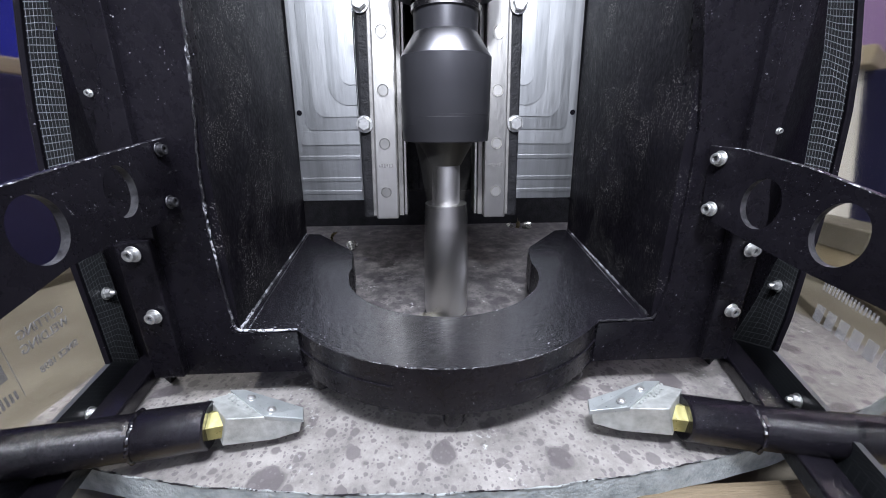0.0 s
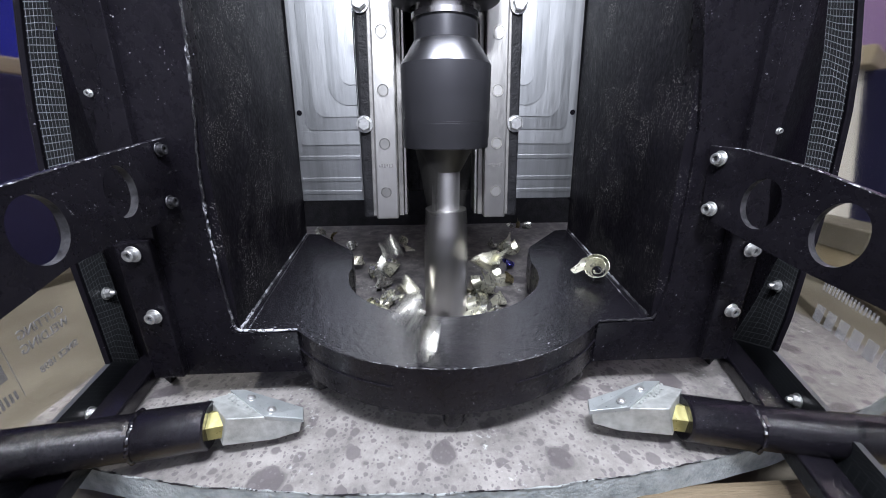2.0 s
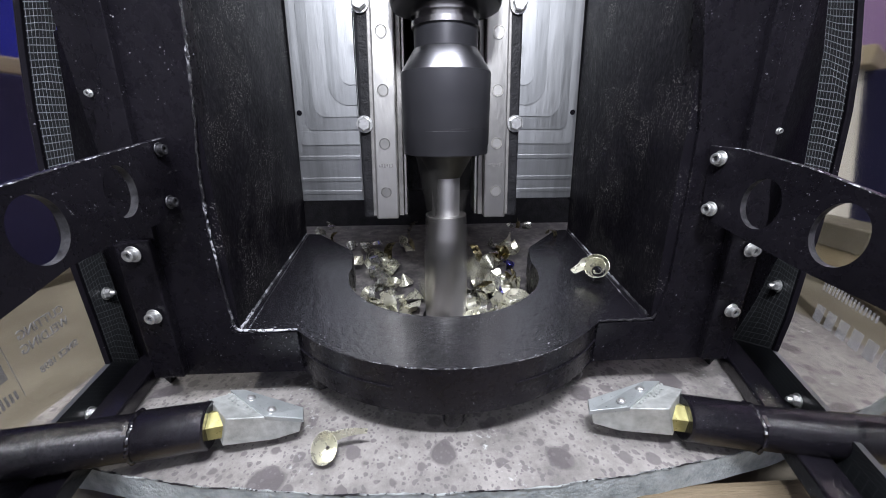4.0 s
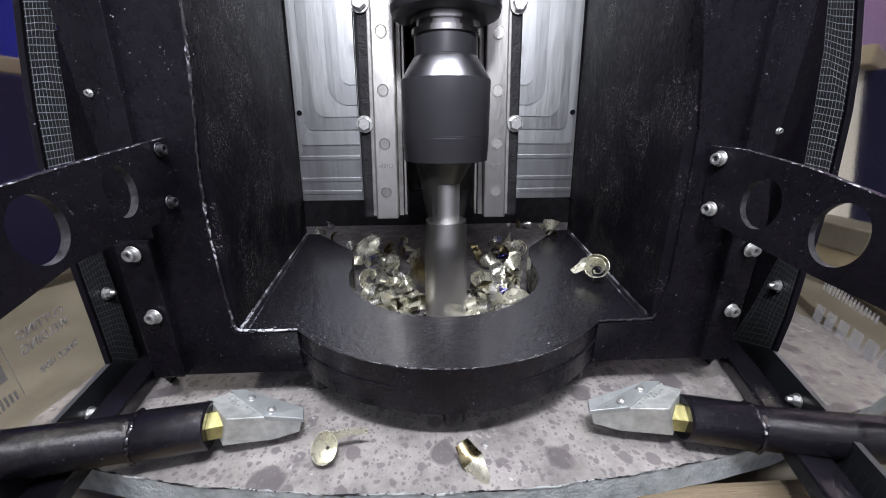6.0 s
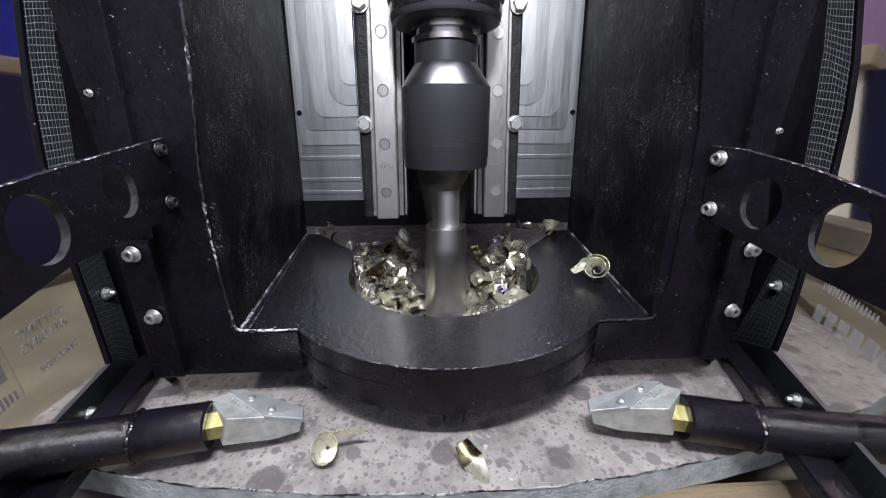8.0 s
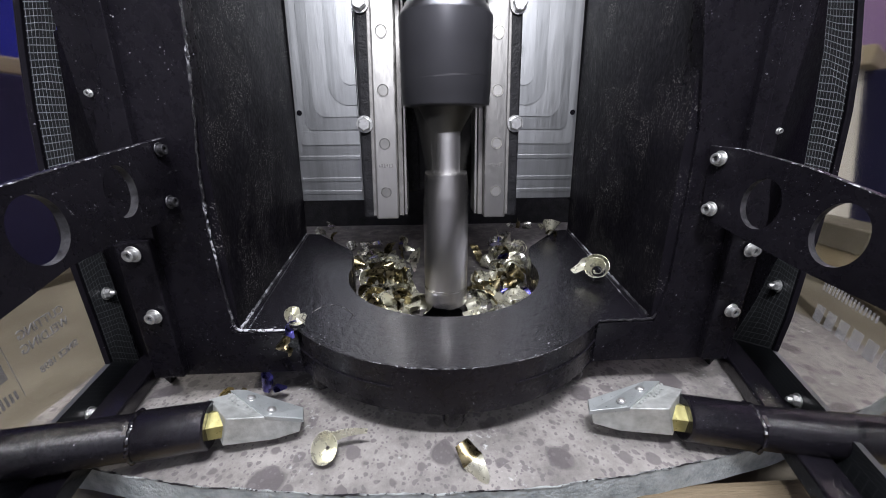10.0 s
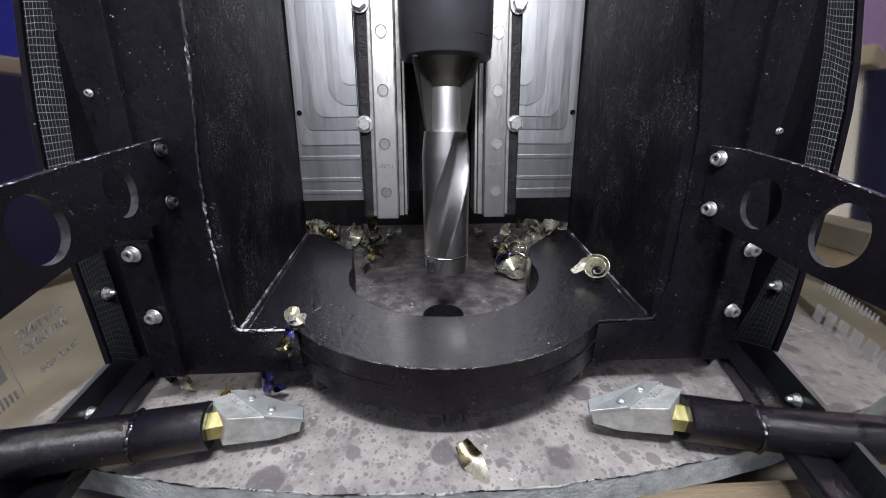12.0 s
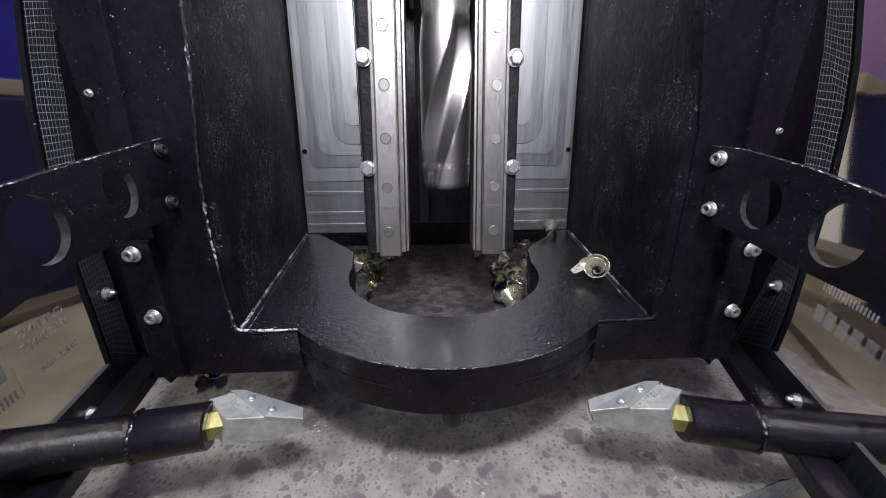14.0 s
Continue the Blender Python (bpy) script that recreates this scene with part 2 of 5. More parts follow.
    fine = node(t, "ShaderNodeTexNoise", Scale=500.0, Detail=4.0, Roughness=0.7)
    t.links.new(v, fine.inputs["Vector"])
    bump(t, b, fine.outputs["Fac"], 0.5, 0.0006)
    return m


PLATE = plate_material()


def grid_material(name, line):
    """Black film printed with a fine light grid."""
    m, t, b = shader(name, (0.02, 0.02, 0.022), 0.35)
    v = coords(t, space="UV")
    sep = t.nodes.new("ShaderNodeSeparateXYZ")
    t.links.new(v, sep.inputs["Vector"])
    lines = []
    for axis, step, width in (("X", 0.115, 0.12), ("Y", 0.0045, 0.11)):
        d = node(t, "ShaderNodeMath")
        d.operation = "DIVIDE"
        t.links.new(sep.outputs[axis], d.inputs[0])
        d.inputs[1].default_value = step
        f = node(t, "ShaderNodeMath")
        f.operation = "FRACT"
        t.links.new(d.outputs[0], f.inputs[0])
        c = node(t, "ShaderNodeMath")
        c.operation = "LESS_THAN"
        t.links.new(f.outputs[0], c.inputs[0])
        c.inputs[1].default_value = width
        lines.append(c.outputs[0])
    mx = node(t, "ShaderNodeMath")
    mx.operation = "MAXIMUM"
    t.links.new(lines[0], mx.inputs[0])
    t.links.new(lines[1], mx.inputs[1])
    wear = node(t, "ShaderNodeTexNoise", Scale=30.0, Detail=3.0)
    t.links.new(v, wear.inputs["Vector"])
    keep = ramp(t, wear.outputs["Fac"], [(0.35, (0.35,) * 3), (0.65, (1,) * 3)])
    mul = node(t, "ShaderNodeMath")
    mul.operation = "MULTIPLY"
    t.links.new(mx.outputs[0], mul.inputs[0])
    t.links.new(keep, mul.inputs[1])
    mix = t.nodes.new("ShaderNodeMix")
    mix.data_type = "RGBA"
    t.links.new(mul.outputs[0], mix.inputs["Factor"])
    mix.inputs["A"].default_value = (0.012, 0.014, 0.016, 1)
    mix.inputs["B"].default_value = (line, line * 1.06, line * 1.1, 1)
    t.links.new(mix.outputs["Result"], b.inputs["Base Color"])
    return m


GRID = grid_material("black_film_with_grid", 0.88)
# same print twice more, its line colour lowered to stand for shade
GRID_SHADE = grid_material("black_film_with_shaded_grid", 0.22)
GRID_DEEP_SHADE = grid_material("black_film_with_deep_shade_grid", 0.055)
GLASS, _, _b = shader("clear_polycarbonate", (0.70, 0.69, 0.655), 0.06)
_b.inputs["Transmission Weight"].default_value = 1.0
_b.inputs["IOR"].default_value = 1.2


# ---- mesh helpers ----
def part(name, bm, material, parent=None, label="", smooth=False):
    me = bpy.data.meshes.new(name)
    bmesh.ops.recalc_face_normals(bm, faces=bm.faces)
    bm.to_mesh(me)
    bm.free()
    me.materials.append(material)
    if smooth:
        me.polygons.foreach_set("use_smooth", [True] * len(me.polygons))
        me.set_sharp_from_angle(angle=radians(38))
    ob = new(name, me)
    if parent:
        ob.parent = parent
    if label:
        ob["label"] = label
    return ob


def base(name, label, category, group="", kind=""):
    return tagged(new(name), label, category, group, kind)


def box(size, centre=(0, 0, 0), bevel=0.0, segments=2):
    bm = bmesh.new()
    bmesh.ops.create_cube(bm, size=1.0, matrix=Matrix.Translation(centre) @ Matrix.Diagonal((*size, 1)))
    if bevel:
        bmesh.ops.bevel(bm, geom=bm.edges[:], offset=bevel, segments=segments, affect="EDGES", profile=0.6)
    return bm


def prism(outline, lift, depth, bevel=0.0):
    """A flat plate: an outline in the plane, thickened. lift(u, v, w) gives the place in space."""
    bm = bmesh.new()
    lo = [bm.verts.new(lift(u, v, 0)) for u, v in outline]
    hi = [bm.verts.new(lift(u, v, depth)) for u, v in outline]
    n = len(outline)
    bm.faces.new(lo), bm.faces.new(hi)
    for i in range(n):
        bm.faces.new((lo[i], lo[(i + 1) % n], hi[(i + 1) % n], hi[i]))
    if bevel:
        rim = [e for e in bm.edges if len(e.link_faces) == 2 and any(len(f.verts) == n for f in e.link_faces)]
        bmesh.ops.bevel(bm, geom=rim, offset=bevel, segments=2, affect="EDGES", profile=0.6)
    return bm


def flat(u, v, w):
    return (u, v, w)


def lathe(profile, steps=48, axis_x=0.0, axis_y=0.0):
    """A turned body from (radius, z) pairs; open ends are closed by radius 0."""
    bm = bmesh.new()
    rings = []
    for r, z in profile:
        if r < 1e-6:
            rings.append([bm.verts.new((axis_x, axis_y, z))])
        else:
            rings.append([bm.verts.new((axis_x + r * math.cos(2 * math.pi * i / steps), axis_y + r * math.sin(2 * math.pi * i / steps), z)) for i in range(steps)])
    for a, b in zip(rings, rings[1:]):
        for i in range(steps):
            j = (i + 1) % steps
            if len(a) == 1 and len(b) > 1:
                bm.faces.new((a[0], b[i], b[j]))
            elif len(b) == 1 and len(a) > 1:
                bm.faces.new((a[i], a[j], b[0]))
            elif len(a) > 1:
                bm.faces.new((a[i], a[j], b[j], b[i]))
    return bm


def along(a, b):
    """A pose whose z axis runs from a towards b."""
    a, b = Vector(a), Vector(b)
    return Matrix.Translation(a) @ (b - a).to_track_quat("Z", "Y").to_matrix().to_4x4()


def turned(profile, m, steps=32):
    bm = lathe(profile, steps)
    bm.transform(m)
    return bm


def ribbon(points, r, seed, steps=8):
    """A lumpy bead along points."""
    rng = random.Random(seed)
    bm = bmesh.new()
    pts = []
    for a, b in zip(points, points[1:]):
        a, b = Vector(a), Vector(b)
        k = max(2, int((b - a).length / 0.0022))
        pts += [a.lerp(b, i / k) for i in range(k)]
    pts.append(Vector(points[-1]))
    rings = []
    for i, p in enumerate(pts):
        d = (pts[min(i + 1, len(pts) - 1)] - pts[max(i - 1, 0)]).normalized()
        q = d.to_track_quat("Z", "Y").to_matrix()
        rr = r * rng.uniform(0.6, 1.3)
        jig = Vector((rng.uniform(-1, 1), rng.uniform(-1, 1), rng.uniform(-1, 1))) * r * 0.35
        rings.append([bm.verts.new(p + jig + q @ Vector((rr * math.cos(2 * math.pi * s / steps), rr * math.sin(2 * math.pi * s / steps), 0))) for s in range(steps)])
    for a, b in zip(rings, rings[1:]):
        for s in range(steps):
            bm.faces.new((a[s], a[(s + 1) % steps], b[(s + 1) % steps], b[s]))
    bm.faces.new(rings[0]), bm.faces.new(rings[-1])
    return bm


def hex_head(r, h):
    bm = bmesh.new()
    bmesh.ops.create_cone(bm, cap_ends=True, segments=6, radius1=r, radius2=r, depth=h, matrix=Matrix.Translation((0, 0, h / 2)))
    bmesh.ops.bevel(bm, geom=[e for e in bm.edges if all(v.co.z > h * 0.9 for v in e.verts)], offset=r * 0.14, segments=1, affect="EDGES")
    return bm


def hex_bolt(parent, m, r=0.0085):
    """A hexagon head bolt on a washer."""
    head = part("hex_bolt", hex_head(r, r * 0.75), ZINC, parent)
    head.matrix_basis = m @ pose(0, 0, r * 0.25)
    w = part("washer", lathe([(0, -r * 0.25), (r * 1.18, -r * 0.25), (r * 1.22, -r * 0.1), (r * 1.18, 0.0), (0, 0.0)], 24), ZINC, head)
    return head


def cap_screw(parent, m, r=0.0048, mat=None):
    """A socket head cap screw on a washer: its head hollow with a hexagon socket."""
    prof = [(0, r * 0.45), (r * 0.52, r * 0.45), (r * 0.56, r * 0.95), (r * 0.9, r * 0.95), (r, r * 0.85), (r, 0), (0, 0)]
    head = part("cap_screw", lathe(prof, 24), mat or ZINC, parent, smooth=True)
    head.matrix_basis = m @ pose(0, 0, r * 0.25)
    # dark disc: the shade down in the hollow is put into its colour
    part("socket", lathe([(0, r * 0.44), (r * 0.53, r * 0.44), (r * 0.53, r * 0.60), (0, r * 0.60)], 6), DARK_SCREW, head)
    part("washer", lathe([(0, -r * 0.25), (r * 1.35, -r * 0.25), (r * 1.4, -r * 0.12), (r * 1.35, 0), (0, 0)], 24), mat or ZINC, head)
    return head


def hex_nut(parent, m, r=0.0045):
    nut = part("hex_nut", hex_head(r, r * 0.8), ZINC, parent)
    nut.matrix_basis = m @ pose(0, 0, r * 0.2)
    part("washer", lathe([(0, -r * 0.2), (r * 1.35, -r * 0.2), (r * 1.35, 0), (0, 0)], 20), ZINC, nut)
    part("stud", lathe([(0, 0), (r * 0.5, 0), (r * 0.5, r * 1.3), (r * 0.35, r * 1.5), (0, r * 1.5)], 16), ZINC, nut, smooth=True)
    return nut


FACING = Matrix.Rotation(radians(90), 4, "X")    # z axis of a screw towards -y


# ---- the workshop round the machine ----
def workshop():
    floor_top = -0.75
    tagged(part("floor", box((9, 9, 0.1), (0, 0, floor_top - 0.05)), CONCRETE), "dark grey dusty workshop floor", "floor", kind="structure")
    for name, size, at, mat in (("wall_left", (0.1, 9, 4), (-4.0, 0, 1.2), NAVY), ("wall_right", (0.1, 9, 4), (4.0, 0, 1.2), PURPLE),
                                ("wall_back", (8.1, 0.1, 4), (0, 4.5, 1.2), PURPLE), ("wall_front", (8.1, 0.1, 4), (0, -2.3, 1.2), PALE)):
        tagged(part(name, box(size, at), mat), "painted workshop wall in shade", "wall", kind="structure")
    tagged(part("ceiling", box((8.2, 9.2, 0.1), (0, 0, 3.25)), CREAM), "pale workshop ceiling", "ceiling", kind="structure")
    t = base("support_table", "tan welded support table under the steel plate", "table")
    part("tabletop", box((1.28, 0.82, 0.03), (0, 0.15, -0.075), 0.003), TABLE_TOP, t)
    for x in (-0.58, 0.58):
        for y in (-0.20, 0.48):
            part("leg", box((0.06, 0.06, 0.66), (x, y, -0.42), 0.004), NAVY, t)
    for x, y, w in ((0.0, -0.205, 0.62), (0.0, 0.30, 0.62)):
        ob = part("timber_bearer", box((w, 0.08, 0.04), (x, y, -0.040), 0.004), AGED_TIMBER)
        tagged(ob, "pale rough timber bearer between table and steel plate", "timber", "bearers under the plate")
    # cabinets and stored timber beyond the side windows
    for name, size, at, mat, words, cat in (
            ("navy_cabinet", (0.40, 0.95, 1.02), (-0.95, 0.25, -0.24), NAVY, "dark navy sheet-metal cabinet beyond the side window", "cabinet"),
            ("navy_cabinet", (0.50, 0.90, 1.02), (1.03, 0.34, -0.24), NAVY, "dark navy sheet-metal cabinet under a timber beam", "cabinet"),
            ("blue_panel", (0.03, 1.6, 1.9), (-1.35, 0.6, 0.2), BLUE, "bright blue painted machine panel standing on the floor", "panel")):
        ob = part(name, box(size, at, 0.004), mat)
        tagged(ob, words, cat)
    for x, y, turn, size, mat, words in ((-0.60, 0.30, 60, (0.40, 0.05, 0.016), BROWN_BOARD, "brown-stained board lying flat on the support table"),
                                         (0.515, 0.055, 62, (0.40, 0.055, 0.014), TABLE_TOP, "dusty tan board lying flat on the support table"),
                                         (0.560, 0.025, 62, (0.44, 0.040, 0.020), BROWN_BOARD, "brown-stained board lying flat on the support table")):
        ob = part("board", box(size, (0, 0, size[2] / 2), 0.002), mat)
        ob.matrix_basis = pose(x, y, -0.0599, 0, 0, turn)
        tagged(ob, words, "board", "boards on the table")
    stack = base("plank_stack", "short stack of dusty and clean offcut planks on the support table", "planks")
    for k in range(3):
        part("plank", box((0.060, 0.16, 0.034), (0.605 + 0.004 * (k % 2), 0.195 - 0.006 * k, -0.0425 + 0.0345 * k), 0.002), TABLE_TOP if k % 2 == 0 else TIMBER, stack)
    board = box((0.032, 0.014, 1.12), (0, 0, 0.56), 0.003)
    board.transform(along((0.6035, -0.024, -0.745), (0.7400, 0.339, 0.27)))
    tagged(part("cream_board", board, CREAM), "long cream board leaning against a dark cabinet", "board")
    for side, at, turn in ((-1, (-0.86, 0.40, 0.295), 84), (1, (0.95, 0.476, 0.285), 32.8)):
        ob = part("timber_beam", box((1.1 if side < 0 else 0.62, 0.06, 0.03), (0, 0, 0), 0.003), TIMBER)
        ob.matrix_basis = pose(*at, 0, 0, turn)
        tagged(ob, "rough sawn timber beam lying on a dark cabinet", "timber beam", "stored beams")


workshop()


# ---- steel plate being drilled ----
def steel_plate():
    n = 40
    hole = [(0.0205 * math.cos(2 * math.pi * i / n), 0.0205 * math.sin(2 * math.pi * i / n)) for i in range(n)]
    bm = bmesh.new()
    rng = random.Random(4)
    front = [(-0.275 + 0.635 * i / 60, -0.178 + 0.55 * (abs(-0.275 + 0.635 * i / 60)) ** 2 + rng.uniform(-0.0007, 0.0007)) for i in range(61)]
    outer = front + [(0.36, 0.34), (-0.275, 0.34)]
    for z in (0.0, -0.02):
        vo = [bm.verts.new((x, y, z)) for x, y in outer]
        vh = [bm.verts.new((x, y, z)) for x, y in hole]
        edges = [bm.edges.new((v[i], v[(i + 1) % len(v)])) for v in (vo, vh) for i in range(len(v))]
        bmesh.ops.triangle_fill(bm, use_beauty=True, edges=edges)
    bm.verts.ensure_lookup_table()
    k = len(outer) + n
    for off, cnt in ((0, len(outer)), (len(outer), n)):
        for i in range(cnt):
            a, b = off + i, off + (i + 1) % cnt
            bm.faces.new((bm.verts[a], bm.verts[b], bm.verts[k + b], bm.verts[k + a]))
    ob = part("steel_plate", bm, PLATE)
    ob.data.materials.append(PLATE_EDGE)
    ob.data.materials.append(BORE)
    for f in ob.data.polygons:
        f.material_index = 0 if abs(f.normal.z) > 0.5 else 2 if f.center.xy.length < 0.03 else 1
    part("scale_edge", ribbon([(x, y, -0.0004) for x, y in front], 0.0005, 51, 6), SCALE, ob, "flaking mill scale along the cut edge")
    tagged(ob, "thick primed grey steel plate with dark oil spots", "steel plate")


steel_plate()


# ---- gantry column behind the drill: rails, milled plates, cast strips ----
def shift_lean(bm, k, z0=0.19):
    for v in bm.verts:
        v.co.x *= 1 - k * (v.co.z - z0)
    return bm


def gantry():
    g = base("gantry_column", "black machine column with two linear rails and bright milled plates", "machine column")
    top = 0.62
    part("back_wall", box((0.8, 0.02, 1.0), (0, 0.345, 0.47)), DARK_IRON, g)
    part("centre_web", box((0.155, 0.012, top - 0.105), (0.001, 0.118, (top + 0.105) / 2), 0.002), BLACK, g)
    for s in (-1, 1):
        # milled side plate with stepped pocket
        x0, x1 = 0.0880, 0.1585
        bm = box((x1 - x0, 0.012, top - 0.0955), (s * (x0 + x1) / 2, 0.1152, (top + 0.0955) / 2), 0.0008)
        panel = part("milled_plate", shift_lean(bm, 0.30), MILLED, g, "bright milled aluminium plate with stepped pocket marks")
        for j, (xo, low, rad) in enumerate(((0.1545, 0.1593, 0.006), (0.1475, 0.1754, 0.010), (0.1365, 0.1890, 0.014), (0.1190, 0.2010, 0.022), (0.1050, 0.2210, 0.011))):
            # raised steps left by the cutter, nested round corners
            pts = [(xo, top - 0.01)]
            pts += [(xo - rad + rad * math.cos(a), low + rad + rad * math.sin(a)) for a in [-radians(9 * i) for i in range(11)]]
            pts += [(x0 + 0.0006, low), (x0 + 0.0006, top - 0.01)]
            bmp = prism([(s * u, v) for u, v in pts], lambda u, v, w: (u, 0.1092 - w, v), 0.0011 * (j + 1), 0.0009)
            part("pocket_step", shift_lean(bmp, 0.30), MILLED_STEP if j % 2 == 0 else MILLED, panel)
        for j in range(3):
            part("cutter_ridge", shift_lean(box((x1 - x0 - 0.003, 0.0016, 0.0048), (s * (x0 + x1) / 2, 0.109, (0.1055, 0.1205, 0.1453)[j]), 0.0007), 0.30), MILLED, panel)
        hole = part("screw_hole", lathe([(0, 0), (0.0028, 0), (0.0028, 0.002), (0, 0.002)], 20), BLACK, panel)
        hole.matrix_basis = Matrix.Translation((s * 0.1527, 0.1092, 0.1935)) @ FACING
        # dark edge strip outside the milled plate
        part("edge_strip", shift_lean(box((0.008, 0.02, top - 0.09), (s * 0.1645, 0.113, (top + 0.09) / 2), 0.001), 0.30), DARK_IRON, g)
        # rough cast strip that carries the rail
        part("cast_strip", shift_lean(box((0.0215, 0.075, top - 0.0905), (s * 0.0650, 0.082, (top + 0.0905) / 2), 0.002), 0.42), DARK_IRON, g, "rough black cast strip")
        # left rail in the bright steel, right rail with its dimmer reflection coloured in
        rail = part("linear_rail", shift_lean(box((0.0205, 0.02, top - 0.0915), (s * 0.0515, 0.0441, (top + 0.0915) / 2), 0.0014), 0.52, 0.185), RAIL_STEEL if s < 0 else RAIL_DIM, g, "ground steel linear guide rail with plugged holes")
        for x, w, y, mat in ((s * 0.0643, 0.004, 0.047, RAIL_SIDE), (s * 0.0386, 0.0045, 0.047, RAIL_SIDE), (s * 0.0345, 0.0026, 0.050, RAIL_STEEL)):
            part("rail_flank", shift_lean(box((w, 0.03, top - 0.0925), (x, y + 0.012, (top + 0.0925) / 2), 0.0006), 0.52, 0.185), mat, rail)
        for k in range(9):
            z = 0.1184 + 0.0455 * k
            xx = s * 0.0522 * (1 - 0.52 * (z - 0.185))
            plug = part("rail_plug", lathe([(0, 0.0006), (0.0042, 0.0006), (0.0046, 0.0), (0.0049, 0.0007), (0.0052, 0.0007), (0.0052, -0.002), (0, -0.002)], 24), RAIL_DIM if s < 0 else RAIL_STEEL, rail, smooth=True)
            plug.matrix_basis = Matrix.Translation((xx, 0.0339, z)) @ FACING
        # smudged maker's marking, unreadable
        for k in range(6):
            mark = box((0.0015, 0.0006, 0.0022 + 0.0006 * (k % 3)), (0, 0, 0), 0.0001)
            mark.transform(Matrix.Translation((s * 0.0526 - 0.0062 + 0.0024 * k, 0.0340, 0.1437 + 0.0004 * (k % 2))))
            part("smudged_mark", mark, RAIL_SIDE, rail)
        for k in range(4):
            z = 0.1812 + 0.0965 * k
            xx = s * 0.0715 * (1 - 0.45 * (z - 0.181))
            hex_bolt(g, Matrix.Translation((xx, 0.0435, z)) @ FACING @ pose(0, 0, 0, 0, 0, 17 * k + 8 * s), 0.0064)
    # clamp block and rough bar behind the drill
    part("clamp_block", box((0.012, 0.012, 0.03), (-0.022, 0.106, 0.345), 0.001), CAST_ZINC, g)
    part("rough_bar", box((0.012, 0.014, 0.34), (-0.018, 0.104, 0.28), 0.002), DARK_IRON, g)
    cap_screw(g, Matrix.Translation((-0.022, 0.0995, 0.352)) @ FACING, 0.004)


gantry()


# ---- guard housing with its hold-down yoke ----
def arc(cx, cy, r, a0, a1, n):
    return [(cx + r * math.cos(radians(a0 + (a1 - a0) * i / n)), cy + r * math.sin(radians(a0 + (a1 - a0) * i / n))) for i in range(n + 1)]


TOP = 0.0552


